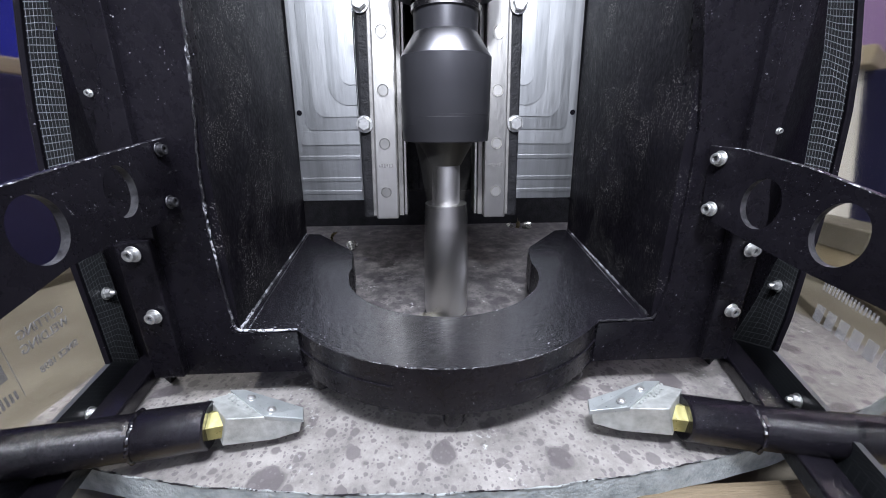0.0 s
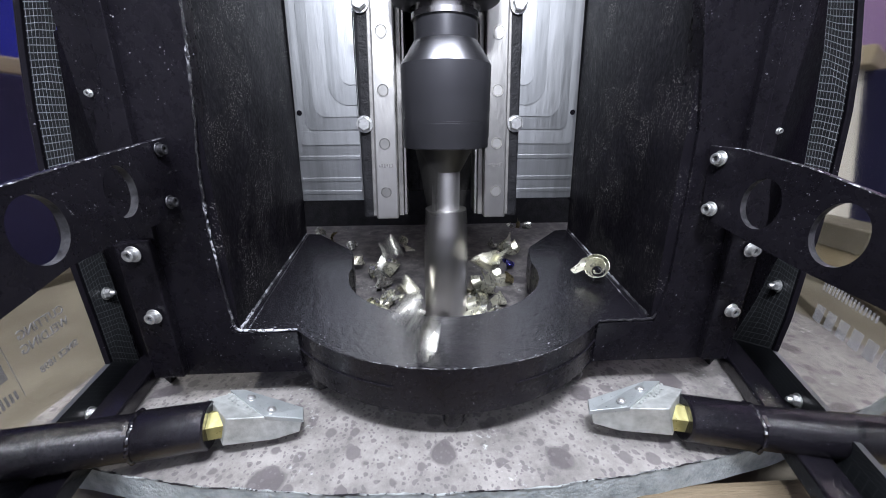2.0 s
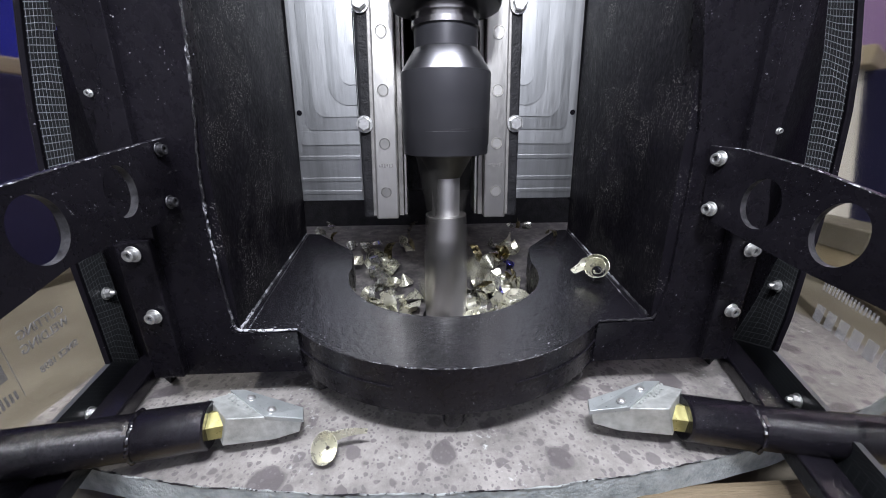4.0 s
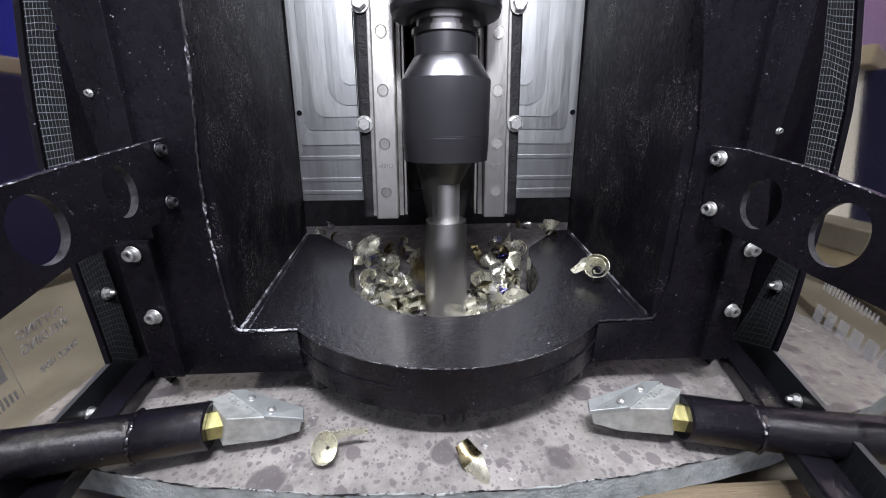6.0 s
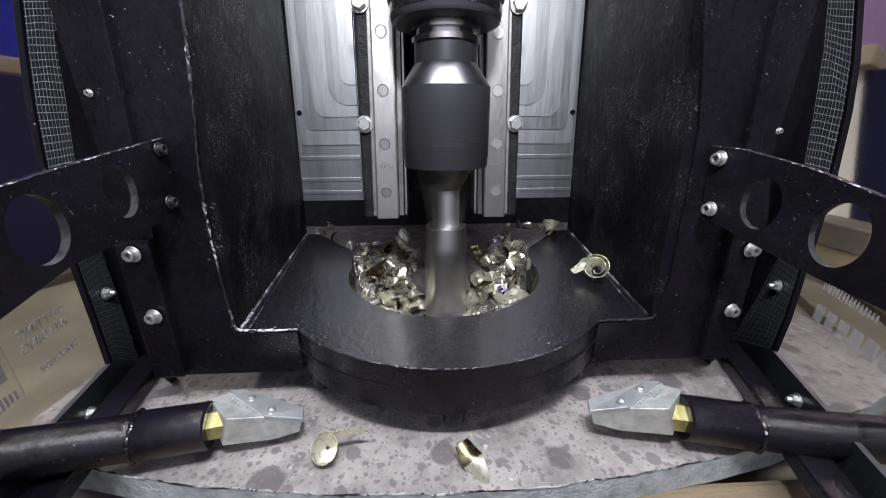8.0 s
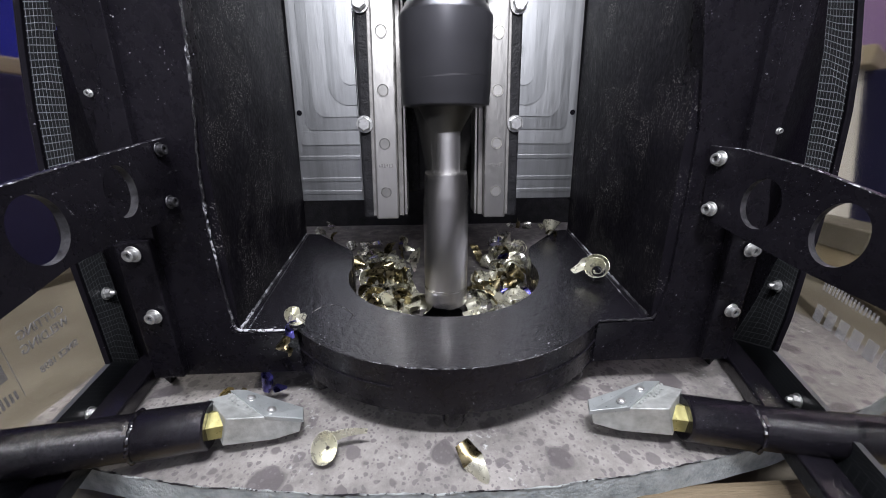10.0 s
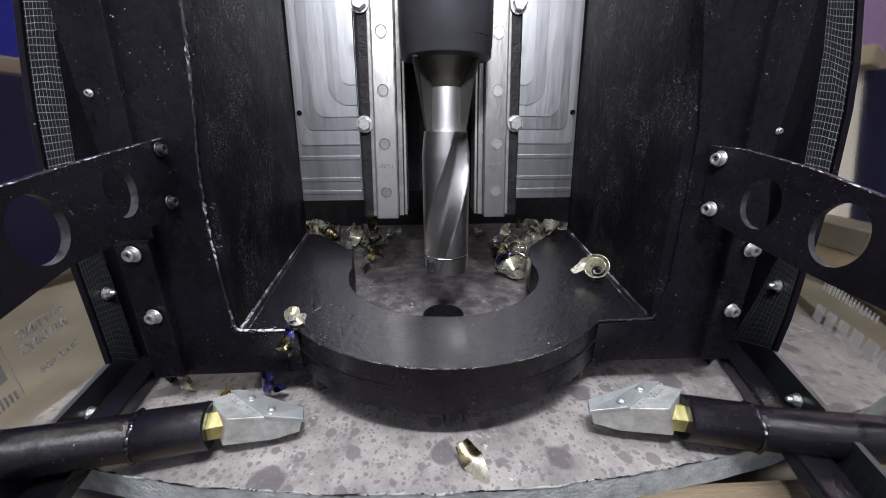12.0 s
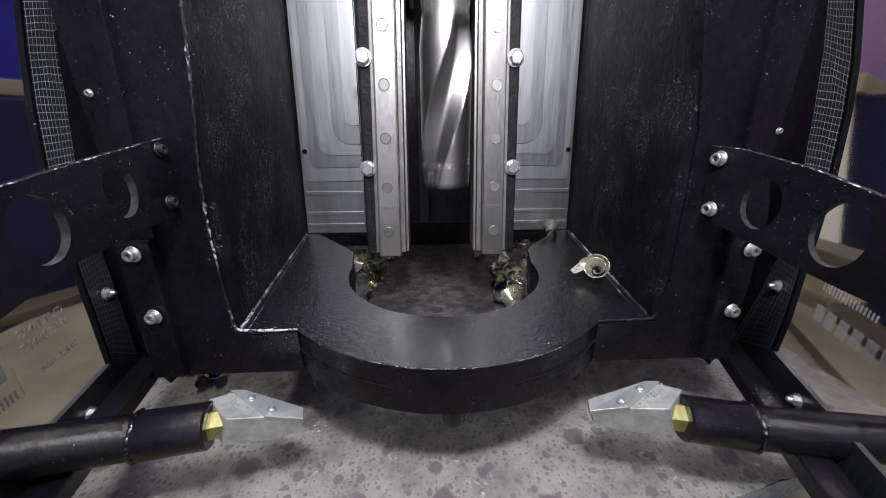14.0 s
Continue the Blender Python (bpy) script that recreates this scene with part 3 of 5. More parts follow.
def guard():
    g = base("drill_guard", "black painted steel guard housing with a horseshoe hold-down yoke", "machine guard")
    # yoke: outer bow, inner bow, shoulders
    outline = [(-0.137, -0.1045), (-0.0995, -0.1062)] + arc(0, -0.014, 0.136, 227.4, 312.6, 44)[1:-1] + [(0.0995, -0.1062), (0.137, -0.1045), (0.164, 0.107), (0.146, 0.104), (0.098, 0.046), (0.0925, 0.036)]
    outline += arc(0, -0.0105, 0.0855, 6, -186, 60) + [(-0.0925, 0.036), (-0.098, 0.046), (-0.146, 0.104), (-0.164, 0.107)]
    yoke = part("yoke", prism(outline, lambda u, v, w: (u, v, 0.0237 + w), TOP - 0.0237, 0.0012), BLACK_YOKE, g, "thick glossy black horseshoe yoke")
    yoke.data.materials.append(BLACK)
    for f in yoke.data.polygons:
        f.material_index = 0 if f.normal.z > 0.3 else 1
    part("groove_lip", prism(arc(0, -0.014, 0.1368, 215, 255, 20) + arc(0, -0.014, 0.134, 255, 215, 20), lambda u, v, w: (u, v, 0.0400 + w), 0.0010), BLACK, yoke)
    part("groove_lip", prism(arc(0, -0.014, 0.1368, 285, 325, 20) + arc(0, -0.014, 0.134, 325, 285, 20), lambda u, v, w: (u, v, 0.0400 + w), 0.0010), BLACK, yoke)
    part("worn_edge", ribbon([(x, y, TOP - 0.0002) for x, y in arc(0, -0.014, 0.1357, 232, 308, 40)], 0.00036, 71, 6), BARE_EDGE, yoke)
    part("worn_edge", ribbon([(x, y, TOP - 0.0002) for x, y in arc(0, -0.0105, 0.0857, -20, -160, 40)], 0.00026, 72, 6), BARE_EDGE, yoke)
    for x, y in ((0.0, -0.1375), (-0.0905, -0.1005), (0.0905, -0.1005), (-0.1, 0.03), (0.1, 0.03)):
        part("foot_pad", lathe([(0, 0.0242), (0.0070, 0.0242), (0.0070, 0.0085), (0.0060, 0.006), (0, 0.006)], 28, x, y), BLACK, yoke, smooth=True)
    for s in (-1, 1):
        # cheek: upright wall from the yoke's shoulder back to the column
        a, b = Vector((s * 0.1385, -0.1045, 0)), Vector((s * 0.165, 0.109, 0))
        d = (b - a).normalized()
        nrm = Vector((d.y, -d.x, 0)) * (1 if s > 0 else -1)
        L = (b - a).length
        bm = prism([(0, 0.024), (L, 0.024), (L, 0.62), (0, 0.62)], lambda u, v, w: tuple(a + d * u + nrm * w + Vector((0, 0, v))), 0.01, 0.0)
        for v in bm.verts:
            v.co.x -= s * 0.045 * max(0.0, v.co.z - 0.14) * 1.0
        cheek = part("cheek", bm, BLACK_ROUGH, g, "rough black cheek plate dusted with metal")
        # front plate with a torch-cut inner edge
        if s < 0:
            edge = [(0.1385, 0.024), (0.138, TOP), (0.1388, 0.066), (0.1393, 0.085), (0.1395, 0.102), (0.1396, 0.120), (0.1388, 0.136), (0.1365, 0.161), (0.1318, 0.1915), (0.1283, 0.2165), (0.1267, 0.235), (0.120, 0.30), (0.10, 0.52)]
        else:
            edge = [(0.1385, 0.024), (0.138, TOP), (0.1405, 0.066), (0.1423, 0.083), (0.1407, 0.121), (0.1400, 0.145), (0.1379, 0.177), (0.1320, 0.207), (0.1250, 0.237), (0.115, 0.30), (0.10, 0.52)]
        pts = [(0.0998, 0.0232), (0.0998, TOP - 0.0015)] + [(0.138, TOP - 0.0015)] + edge[2:] + [(0.150, 0.52), (0.1745, 0.25), (0.183, 0.17), (0.195, 0.125), (0.195, 0.0232)]
        part("front_plate", prism([(s * u, v) for u, v in pts], lambda u, v, w: (u, -0.1075 + w, v), 0.008, 0.0), BLACK, g)
        part("weld_bead", ribbon([(s * u, -0.1075, v) for u, v in edge[1:]], 0.0008 if s < 0 else 0.0004, 5 + s, 6), SPATTER if s < 0 else BLACK_ROUGH, g, "rough spattered weld edge")
        part("weld_bead", ribbon([(s * 0.100, -0.1068, TOP), (s * 0.137, -0.1058, TOP), (s * 0.1405, -0.1066, TOP + 0.006)], 0.0009, 15 + s), WELD, g, "bright weld bead")
        part("weld_bead", ribbon([tuple(a + Vector((-s * 0.001, 0.002, TOP))), tuple(b + Vector((-s * 0.001, -0.004, TOP)))], 0.0013, 25 + s), WELD, g, "bright weld bead")
        part("weld_toe", ribbon([tuple(a + Vector((-s * 0.0065, 0.002, TOP - 0.0001))), tuple(b + Vector((-s * 0.0045, -0.006, TOP - 0.0001)))], 0.00045, 35 + s, 6), BARE_EDGE, g, "thin scraped line beside the weld")
        # wing plate back to the window
        outer = [(0.2563, 0.003), (0.2516, 0.050), (0.2421, 0.1257), (0.2377, 0.158), (0.2174, 0.190), (0.2020, 0.2164), (0.199, 0.2245), (0.194, 0.2245)] if s < 0 else \
                [(0.316, 0.003), (0.330, 0.040), (0.330, 0.088), (0.308, 0.1432), (0.2682, 0.191), (0.2379, 0.2229), (0.2087, 0.2436), (0.194, 0.2530)]
        pts = [(0.194, 0.0232), (0.204, 0.003)] + outer
        part("wing_plate", prism([(s * u, v) for u, v in pts], lambda u, v, w: (u, -0.0985 + (abs(u) - 0.194) * 0.7 + w, v), 0.008), BLACK_WING, g)
        pts = [(0.141, 0.11), (0.1938, 0.11), (0.1938, 0.222), (0.193, 0.245), (0.186, 0.30), (0.17, 0.40), (0.15, 0.52), (0.105, 0.52), (0.129, 0.25)]
        part("backing_plate", prism([(s * u, v) for u, v in pts], lambda u, v, w: (u, -0.0985 + w, v), 0.006), BLACK, g)
        part("wing_rib", prism([(s * 0.168, 0.12), (s * 0.177, 0.12), (s * 0.166, 0.25), (s * 0.158, 0.25)], lambda u, v, w: (u, -0.1075 - w, v), 0.004, 0.0006), BLACK, g)
        cap_screw(g, Matrix.Translation((-0.1798, -0.1083, 0.1953) if s < 0 else (0.1925, -0.0992, 0.1757)) @ FACING, 0.0014)
        # bolted flange bar
        bar = part("flange_bar", prism([(s * u, v) for u, v in ((0.170, 0.12), (0.1895, 0.118), (0.1925, 0.026), (0.174, 0.026))], lambda u, v, w: (u, -0.1075 - w, v), 0.006, 0.001), BLACK, g)
        for x, z in (((0.1791, 0.1124), (0.1788, 0.0724)) if s < 0 else ((0.1826, 0.1076), (0.1825, 0.0656))):
            cap_screw(bar, Matrix.Translation((s * x, -0.1145, z)) @ FACING @ pose(0, 0, 0, 0, s * 6, 0), 0.0034)
    return g


GUARD = guard()


def win_frame(s):
    """Foot of a side window's plane, its direction towards the camera and its outward normal."""
    a = Vector((-0.2438, -0.0678, 0)) if s < 0 else Vector((0.2427, -0.0771, 0))
    b = Vector((-0.2237, -0.1541, 0)) if s < 0 else Vector((0.2017, -0.1843, 0))
    d = (b - a).normalized()
    nrm = Vector((d.y, -d.x, 0))
    if nrm.x * s < 0:
        nrm = -nrm
    return a, d, nrm


def film_strip(inner, outer, on):
    """A framed strip between two edges, unrolled so that its printed grid follows it."""
    bm = bmesh.new()
    uv = bm.loops.layers.uv.new()
    run, rows = 0.0, []
    for k, (a, b) in enumerate(zip(inner, outer)):
        if k:
            run += math.dist(a, inner[k - 1]) * 0.5 + math.dist(b, outer[k - 1]) * 0.5
        rows.append([(bm.verts.new(on(*a, w)), bm.verts.new(on(*b, w))) for w in (0.0, 0.003)] + [run])
    for r0, r1 in zip(rows, rows[1:]):
        for w in (0, 1):
            f = bm.faces.new((r0[w][0], r0[w][1], r1[w][1], r1[w][0]))
            for lp, c in zip(f.loops, ((0, r0[2]), (1, r0[2]), (1, r1[2]), (0, r1[2]))):
                lp[uv].uv = c
        for e in (0, 1):
            bm.faces.new((r0[0][e], r1[0][e], r1[1][e], r0[1][e]))
    for r in (rows[0], rows[-1]):
        bm.faces.new((r[0][0], r[0][1], r[1][1], r[1][0]))
    return bm


def side_window(s):
    g = base("side_window", "clear side window in a black bolted frame with grid-printed edge film", "machine window", "side windows")
    a, d, nrm = win_frame(s)

    def on(u, v, w):
        return tuple(a + d * u + nrm * w + Vector((0, 0, v)))
    # u runs towards the viewer from the rear lower corner
    if s < 0:
        inner = [(-0.075, 0.36), (-0.0415, 0.2573), (-0.0293, 0.2262), (-0.0190, 0.1919), (-0.0084, 0.1569), (-0.0064, 0.1250), (-0.0024, 0.0952), (-0.0023, 0.0523), (0.0, 0.004)]
        outer = [(-0.046, 0.35), (-0.0130, 0.2492), (-0.0030, 0.2215), (0.0069, 0.1907), (0.0157, 0.1553), (0.0189, 0.1218), (0.0215, 0.0930), (0.0229, 0.0596), (0.0249, 0.0242)]
    else:
        inner = [(-0.070, 0.36), (-0.0360, 0.2572), (-0.0228, 0.2252), (-0.0123, 0.1901), (-0.0019, 0.1504), (0.0029, 0.1117), (0.0044, 0.0886), (-0.004, 0.0481), (-0.018, 0.004)]
        outer = [(-0.040, 0.35), (-0.0080, 0.2494), (0.0077, 0.2140), (0.0166, 0.1857), (0.0240, 0.1492), (0.0278, 0.1109), (0.0293, 0.0877), (0.0322, 0.0550), (0.0315, 0.0276)]
    low = outer[-1][1]
    # lower part: the arm's shade put into a dimmer grid colour, upper part: the full grid
    part("upright_border", film_strip(inner[4:], outer[4:], on), GRID_SHADE, g)
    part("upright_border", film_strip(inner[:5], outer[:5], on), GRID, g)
    # the bottom border's deeper shade is in its grid colour too
    part("lower_border", film_strip([inner[-1], (0.20, 0.0)], [outer[-1], (0.20, low - 0.004)], lambda u, v, w: on(u, v, w - 0.0006)), GRID_DEEP_SHADE, g)
    part("upright_lip", prism(outer + [(u + 0.0025, v) for u, v in outer[::-1]], lambda u, v, w: on(u, v, w - 0.0005), 0.003), BLACK_WING, g)
    seal = [(-0.030, -0.001), (0.004, -0.001), (0.001, 0.10), (-0.006, 0.15), (-0.03, 0.15)] if s < 0 else [(-0.070, -0.001), (0.004, -0.001), (0.006, 0.09), (-0.001, 0.15), (-0.07, 0.15)]
    part("rear_seal", prism(seal, lambda u, v, w: on(u, v, w + 0.0038), 0.003), BLACK, g)
    pane = part("pane", prism([(u - 0.004, v) for u, v in outer[:-1]] + [(outer[-1][0] - 0.004, low - 0.014), (0.22, low - 0.018), (0.22, 0.35)], lambda u, v, w: on(u, v, w + 0.0035), 0.003), GLASS, g, "clear polycarbonate pane with grey printing")
    pane.visible_shadow = False
    part("base_bar", prism([(-0.004, 0.0), (0.24, 0.0), (0.24, 0.011), (-0.004, 0.011)], lambda u, v, w: on(u, v + 0.001, -0.021 + w), 0.0165, 0.0015), BLACK_GLOSS, g)
    part("base_ledge", prism([(-0.004, 0.0), (0.24, 0.0), (0.24, 0.004), (-0.004, 0.004)], lambda u, v, w: on(u, v + 0.001, -0.0045 + w), 0.004), BLACK, g)
    # printing on the outer face, so it reads mirrored from inside
    m = Matrix.Translation(a) @ Matrix((tuple(d), (0, 0, 1), tuple(d.cross(Vector((0, 0, 1)))))).transposed().to_4x4()

    def bar(u0, v0, u1, v1):
        part("printed_bar", prism([(u0, v0), (u1, v0), (u1, v1), (u0, v1)], lambda u, v, w: on(u, v, 0.0031 + w), 0.00008), PRINT if s < 0 else PRINT_LIGHT, pane)
    if s < 0:
        for body, u, v, size in (("CUTTING", 0.0400, 0.0735, 0.0074), ("WELDING", 0.0400, 0.0655, 0.0074), ("SINCE 1898", 0.0400, 0.0500, 0.0058)):
            cu = bpy.data.curves.new("printed_words", "FONT")
            cu.body, cu.size, cu.extrude = body, size, 0.0002
            tmp = bpy.data.objects.new("printed_words", cu)
            scene.collection.objects.link(tmp)
            me = bpy.data.meshes.new_from_object(tmp.evaluated_get(bpy.context.evaluated_depsgraph_get()))
            bpy.data.objects.remove(tmp)
            words = new("printed_words", me)
            me.materials.clear()
            me.materials.append(PRINT)
            words.parent = pane
            words.matrix_basis = Matrix.Translation(nrm * 0.0028) @ m @ pose(u, v, 0)
        bar(0.0812, 0.046, 0.0816, 0.080)
        for k in range(12):
            bar(0.0845 + 0.0026 * k, 0.047, 0.0860 + 0.0026 * k, 0.0535 - 0.0004 * abs(k - 6) + 0.001)
            bar(0.0845 + 0.0026 * k, 0.0775, 0.0860 + 0.0026 * k, 0.083)
        for k in range(4):
            bar(0.0850 + 0.0085 * k, 0.0595, 0.0912 + 0.0085 * k, 0.0710)
    else:
        for k in range(16):
            bar(0.0480 + 0.0026 * k, 0.0835, 0.0494 + 0.0026 * k, 0.0905 - 0.0002 * k)
        for k in range(6):
            u = 0.0490 + 0.0098 * k
            bar(u, 0.0640, u + 0.0070, 0.0745)
    z_in = -nrm
    turn = z_in.to_track_quat("Z", "Y").to_matrix().to_4x4()
    for u, v in (((0.0085, 0.0694), (0.0575, 0.0085)) if s < 0 else ((0.0163, 0.0704), (0.070, 0.0155))):
        hex_nut(g, Matrix.Translation(on(u, v, -0.0008)) @ turn, 0.0034)
    return g, on


WINDOWS = [side_window(-1), side_window(1)]


def arm(s):
    """Flat bar with lightening holes, bolted to the guard's front."""
    g = base("perforated_arm", "black flat steel arm with round lightening holes bolted to the guard", "machine arm", "arms on the guard")
    if s < 0:
        p, e = Vector((-0.1490, -0.1085, 0)), Vector((-0.1456, -0.235, 0))
        top = [(0.0, 0.1743), (0.049, 0.1670), (0.0795, 0.1618), (0.13, 0.153)]
        bot = [(0.13, 0.112), (0.0955, 0.123), (0.068, 0.1306), (0.002, 0.1352)]
        holes = (((0.0735, 0.1459), 0.0098, 0.0125), ((0.0365, 0.1525), 0.0085, 0.0115))
        bolts = ((0.0082, 0.1687), (0.0106, 0.1425))
    else:
        p, e = Vector((0.1453, -0.1115, 0)), Vector((0.1600, -0.235, 0))
        top = [(-0.002, 0.1682), (0.018, 0.1673), (0.049, 0.1611), (0.0735, 0.1538), (0.13, 0.136)]
        bot = [(0.13, 0.098), (0.086, 0.114), (0.058, 0.1179), (0.003, 0.1293)]
        holes = (((0.0650, 0.1365), 0.0095, 0.0135), ((0.0325, 0.1425), 0.0092, 0.0125))
        bolts = ((0.0064, 0.1620), (0.0086, 0.1347))
    d = (e - p).normalized()
    nrm = Vector((d.y, -d.x, 0))
    if nrm.x * s < 0:
        nrm = -nrm
    bm = bmesh.new()
    loops = [top + bot] + [[(c[0] + ru * math.cos(2 * math.pi * i / 40), c[1] + rv * math.sin(2 * math.pi * i / 40)) for i in range(40)] for c, ru, rv in holes]
    layers = []
    for w in (0.0, 0.0034):
        vs = [[bm.verts.new(tuple(p + d * u + nrm * w + Vector((0, 0, v)))) for u, v in lp] for lp in loops]
        edges = [bm.edges.new((v[i], v[(i + 1) % len(v)])) for v in vs for i in range(len(v))]
        bmesh.ops.triangle_fill(bm, use_beauty=True, edges=edges)
        layers.append(vs)
    for va, vb in zip(*layers):
        for i in range(len(va)):
            j = (i + 1) % len(va)
            bm.faces.new((va[i], va[j], vb[j], vb[i]))
    body = part("bar", bm, BLACK, g)
    body.data.materials.append(RIM)
    for f in list(body.data.polygons)[-80:]:
        f.material_index = 1
    part("worn_edge", ribbon([tuple(p + d * u + nrm * 0.0003 + Vector((0, 0, v))) for u, v in top], 0.00035, 80 + s, 6), BARE_EDGE, body)
    turn = (-nrm).to_track_quat("Z", "Y").to_matrix().to_4x4()
    for u, v in bolts:
        # screws of the left arm are darker than those of the right
        cap_screw(g, Matrix.Translation(tuple(p + d * u + Vector((0, 0, v)) - nrm * 0.0008)) @ turn, 0.0025 if s < 0 else 0.0030, DARK_SCREW if s < 0 else ZINC)
    return g


ARMS = [arm(-1), arm(1)]


# ---- air nozzles ----
def nozzle(s):
    g = base("air_nozzle", "cast zinc flat air nozzle on a black painted pipe", "air nozzle", "air nozzles")
    if s < 0:
        sleeve0, sleeve1, far = (-0.1397, -0.1461, 0.0191), (-0.1731, -0.1535, 0.0209), (-0.262, -0.182, 0.0355)
    else:
        sleeve0, sleeve1, far = (0.1332, -0.1523, 0.0173), (0.1684, -0.1597, 0.0160), (0.275, -0.189, 0.0250)
    sleeve0, sleeve1, far = (Vector(v) for v in (sleeve0, sleeve1, far))
    r = 0.0130
    ax = sleeve1 - sleeve0
    l1 = ax.length
    part("sleeve", turned([(0.006, 0), (r - 0.001, 0), (r, 0.001), (r, l1 - 0.002), (r - 0.001, l1), (0, l1)], along(sleeve0, sleeve1)), PIPE_PAINT, g, smooth=True)
    l2 = (far - sleeve1).length
    part("pipe", turned([(0, -0.003), (r * 0.9, -0.003), (r * 0.92, 0.0), (r * 0.93, l2), (0, l2)], along(sleeve1, far)), PIPE_PAINT, g, smooth=True)
    m = along(sleeve1, far)
    ring = [m @ Vector((r * 0.95 * math.cos(a), r * 0.95 * math.sin(a), 0.001)) for a in [2 * math.pi * i / 24 for i in range(25)]]
    part("weld_seam", ribbon([tuple(v) for v in ring], 0.0013, 40 + s, 8), PIPE_PAINT, g)
    c = m @ Vector((0, 0, 0.0))
    spot = box((0.006, 0.006, 0.0016), (0, 0, 0), 0.0007)
    ob = part("bare_spot", spot, CHROME, g, "bare ground metal spot")
    ob.matrix_basis = Matrix.Translation(c + Vector((0.0, -0.0058, 0.0102))) @ pose(0, 0, 0, 30, 0, 0)
    # hexagon union between pipe and nozzle
    d = sleeve0 - sleeve1
    d.z = 0
    d.normalize()
    near_side = Vector((d.y, -d.x, 0)) if s < 0 else Vector((-d.y, d.x, 0))
    hx = hex_head(0.0082, 0.011)
    hx.transform(along(sleeve0 - d * 0.001, sleeve0 + d))
    part("brass_union", hx, BRASS, g, "brass hexagon union")
    # flat fan body: wide at the union, slanting to a narrow mouth
    du, rise, stretch = (-0.0015, 0.0, 1.02) if s < 0 else (-0.0020, 0.0035, 1.10)

    def at(u, w, z):
        k = min(1.0, max(0.0, u / 0.05))
        p = sleeve0 + d * (u * stretch + du) + near_side * w
        return Vector((p.x, p.y, z + rise * k))
    top_ring = ((-0.0020, -0.0120, 0.0275), (0.0110, -0.0160, 0.0262), (0.0492, 0.0008, 0.0178), (0.0498, 0.0090, 0.0180), (0.0320, 0.0090, 0.0252), (0.0132, 0.0090, 0.0292))
    low_ring = ((-0.0040, -0.0120, 0.0100), (0.0110, -0.0160, 0.0090), (0.0482, 0.0008, 0.0098), (0.0475, 0.0090, 0.0096), (0.0340, 0.0090, 0.0076), (0.0080, 0.0090, 0.0108))
    bm = bmesh.new()
    hi, lo = [bm.verts.new(at(*p)) for p in top_ring], [bm.verts.new(at(*p)) for p in low_ring]
    for k in range(6):
        bm.faces.new((lo[k], lo[(k + 1) % 6], hi[(k + 1) % 6], hi[k]))
    for ring_ in (hi, lo):
        bm.faces.new((ring_[0], ring_[1], ring_[4], ring_[5])), bm.faces.new((ring_[1], ring_[2], ring_[3], ring_[4]))
    bmesh.ops.recalc_face_normals(bm, faces=bm.faces)
    bmesh.ops.bevel(bm, geom=bm.edges[:], offset=0.0006, segments=2, affect="EDGES", profile=0.5)
    body = part("nozzle_body", bm, CAST_ZINC, g)
    plan = ((0.0080, -0.0166, 0.0265), (0.0162, -0.0160, 0.0253), (0.0500, 0.0005, 0.0180), (0.0508, 0.0094, 0.0178), (0.0318, 0.0094, 0.0252))
    bm = bmesh.new()
    hi, lo = [bm.verts.new(at(u, w, z + 0.0014)) for u, w, z in plan], [bm.verts.new(at(u, w, z - 0.0016)) for u, w, z in plan]
    for k in range(5):
        bm.faces.new((lo[k], lo[(k + 1) % 5], hi[(k + 1) % 5], hi[k]))
    bm.faces.new(hi), bm.faces.new(lo)
    bmesh.ops.recalc_face_normals(bm, faces=bm.faces)
    bmesh.ops.bevel(bm, geom=bm.edges[:], offset=0.0004, segments=2, affect="EDGES", profile=0.5)
    cover = part("nozzle_cover", bm, COVER_ZINC, g, "smoother riveted cover plate")
    slope = (at(0.0508, 0.0094, 0.0178) - at(0.0318, 0.0094, 0.0252)).cross(at(0.0162, -0.0160, 0.0253) - at(0.0318, 0.0094, 0.0252)).normalized()
    slope = slope if slope.z > 0 else -slope
    upright = slope.to_track_quat("Z", "Y").to_matrix().to_4x4()
    for u, w in ((0.0215, -0.0078), (0.0345, 0.0040)):
        k = (u - 0.0318) / 0.019
        z = 0.0254 + 0.0012 - 0.0074 * max(0.0, k) + 0.00002
        rv = turned([(0, 0.0012), (0.0014, 0.0010), (0.0023, 0.0004), (0.0025, -0.0006), (0, -0.0006)], Matrix.Translation(at(u, w, z)) @ upright, 20)
        part("rivet", rv, ZINC, cover, smooth=True)
    rng = random.Random(9 + s)
    across = (at(0.0318, 0.0094, 0) - at(0.0080, -0.0166, 0)).normalized()
    for row in range(2):
        for k in range(9 if row == 0 else 4):
            bar_ = box((0.0010, 0.0005 + rng.random() * 0.0010, 0.0005))
            f = (k + 1) / 11 if row == 0 else (k + 3) / 11
            q = at(0.0080 + 0.0238 * f - 0.0022 - 0.0028 * row, -0.0166 + 0.026 * f, 0)
            q.z = 0.0268 + 0.0011 * f + 0.0004 * row + rise * 0.3
            bar_.transform(Matrix.Translation(q) @ Matrix.Rotation(math.atan2(across.y, across.x), 4, "Z"))
            part("raised_mark", bar_, CAST_ZINC, body)
    return g


NOZZLES = [nozzle(-1), nozzle(1)]


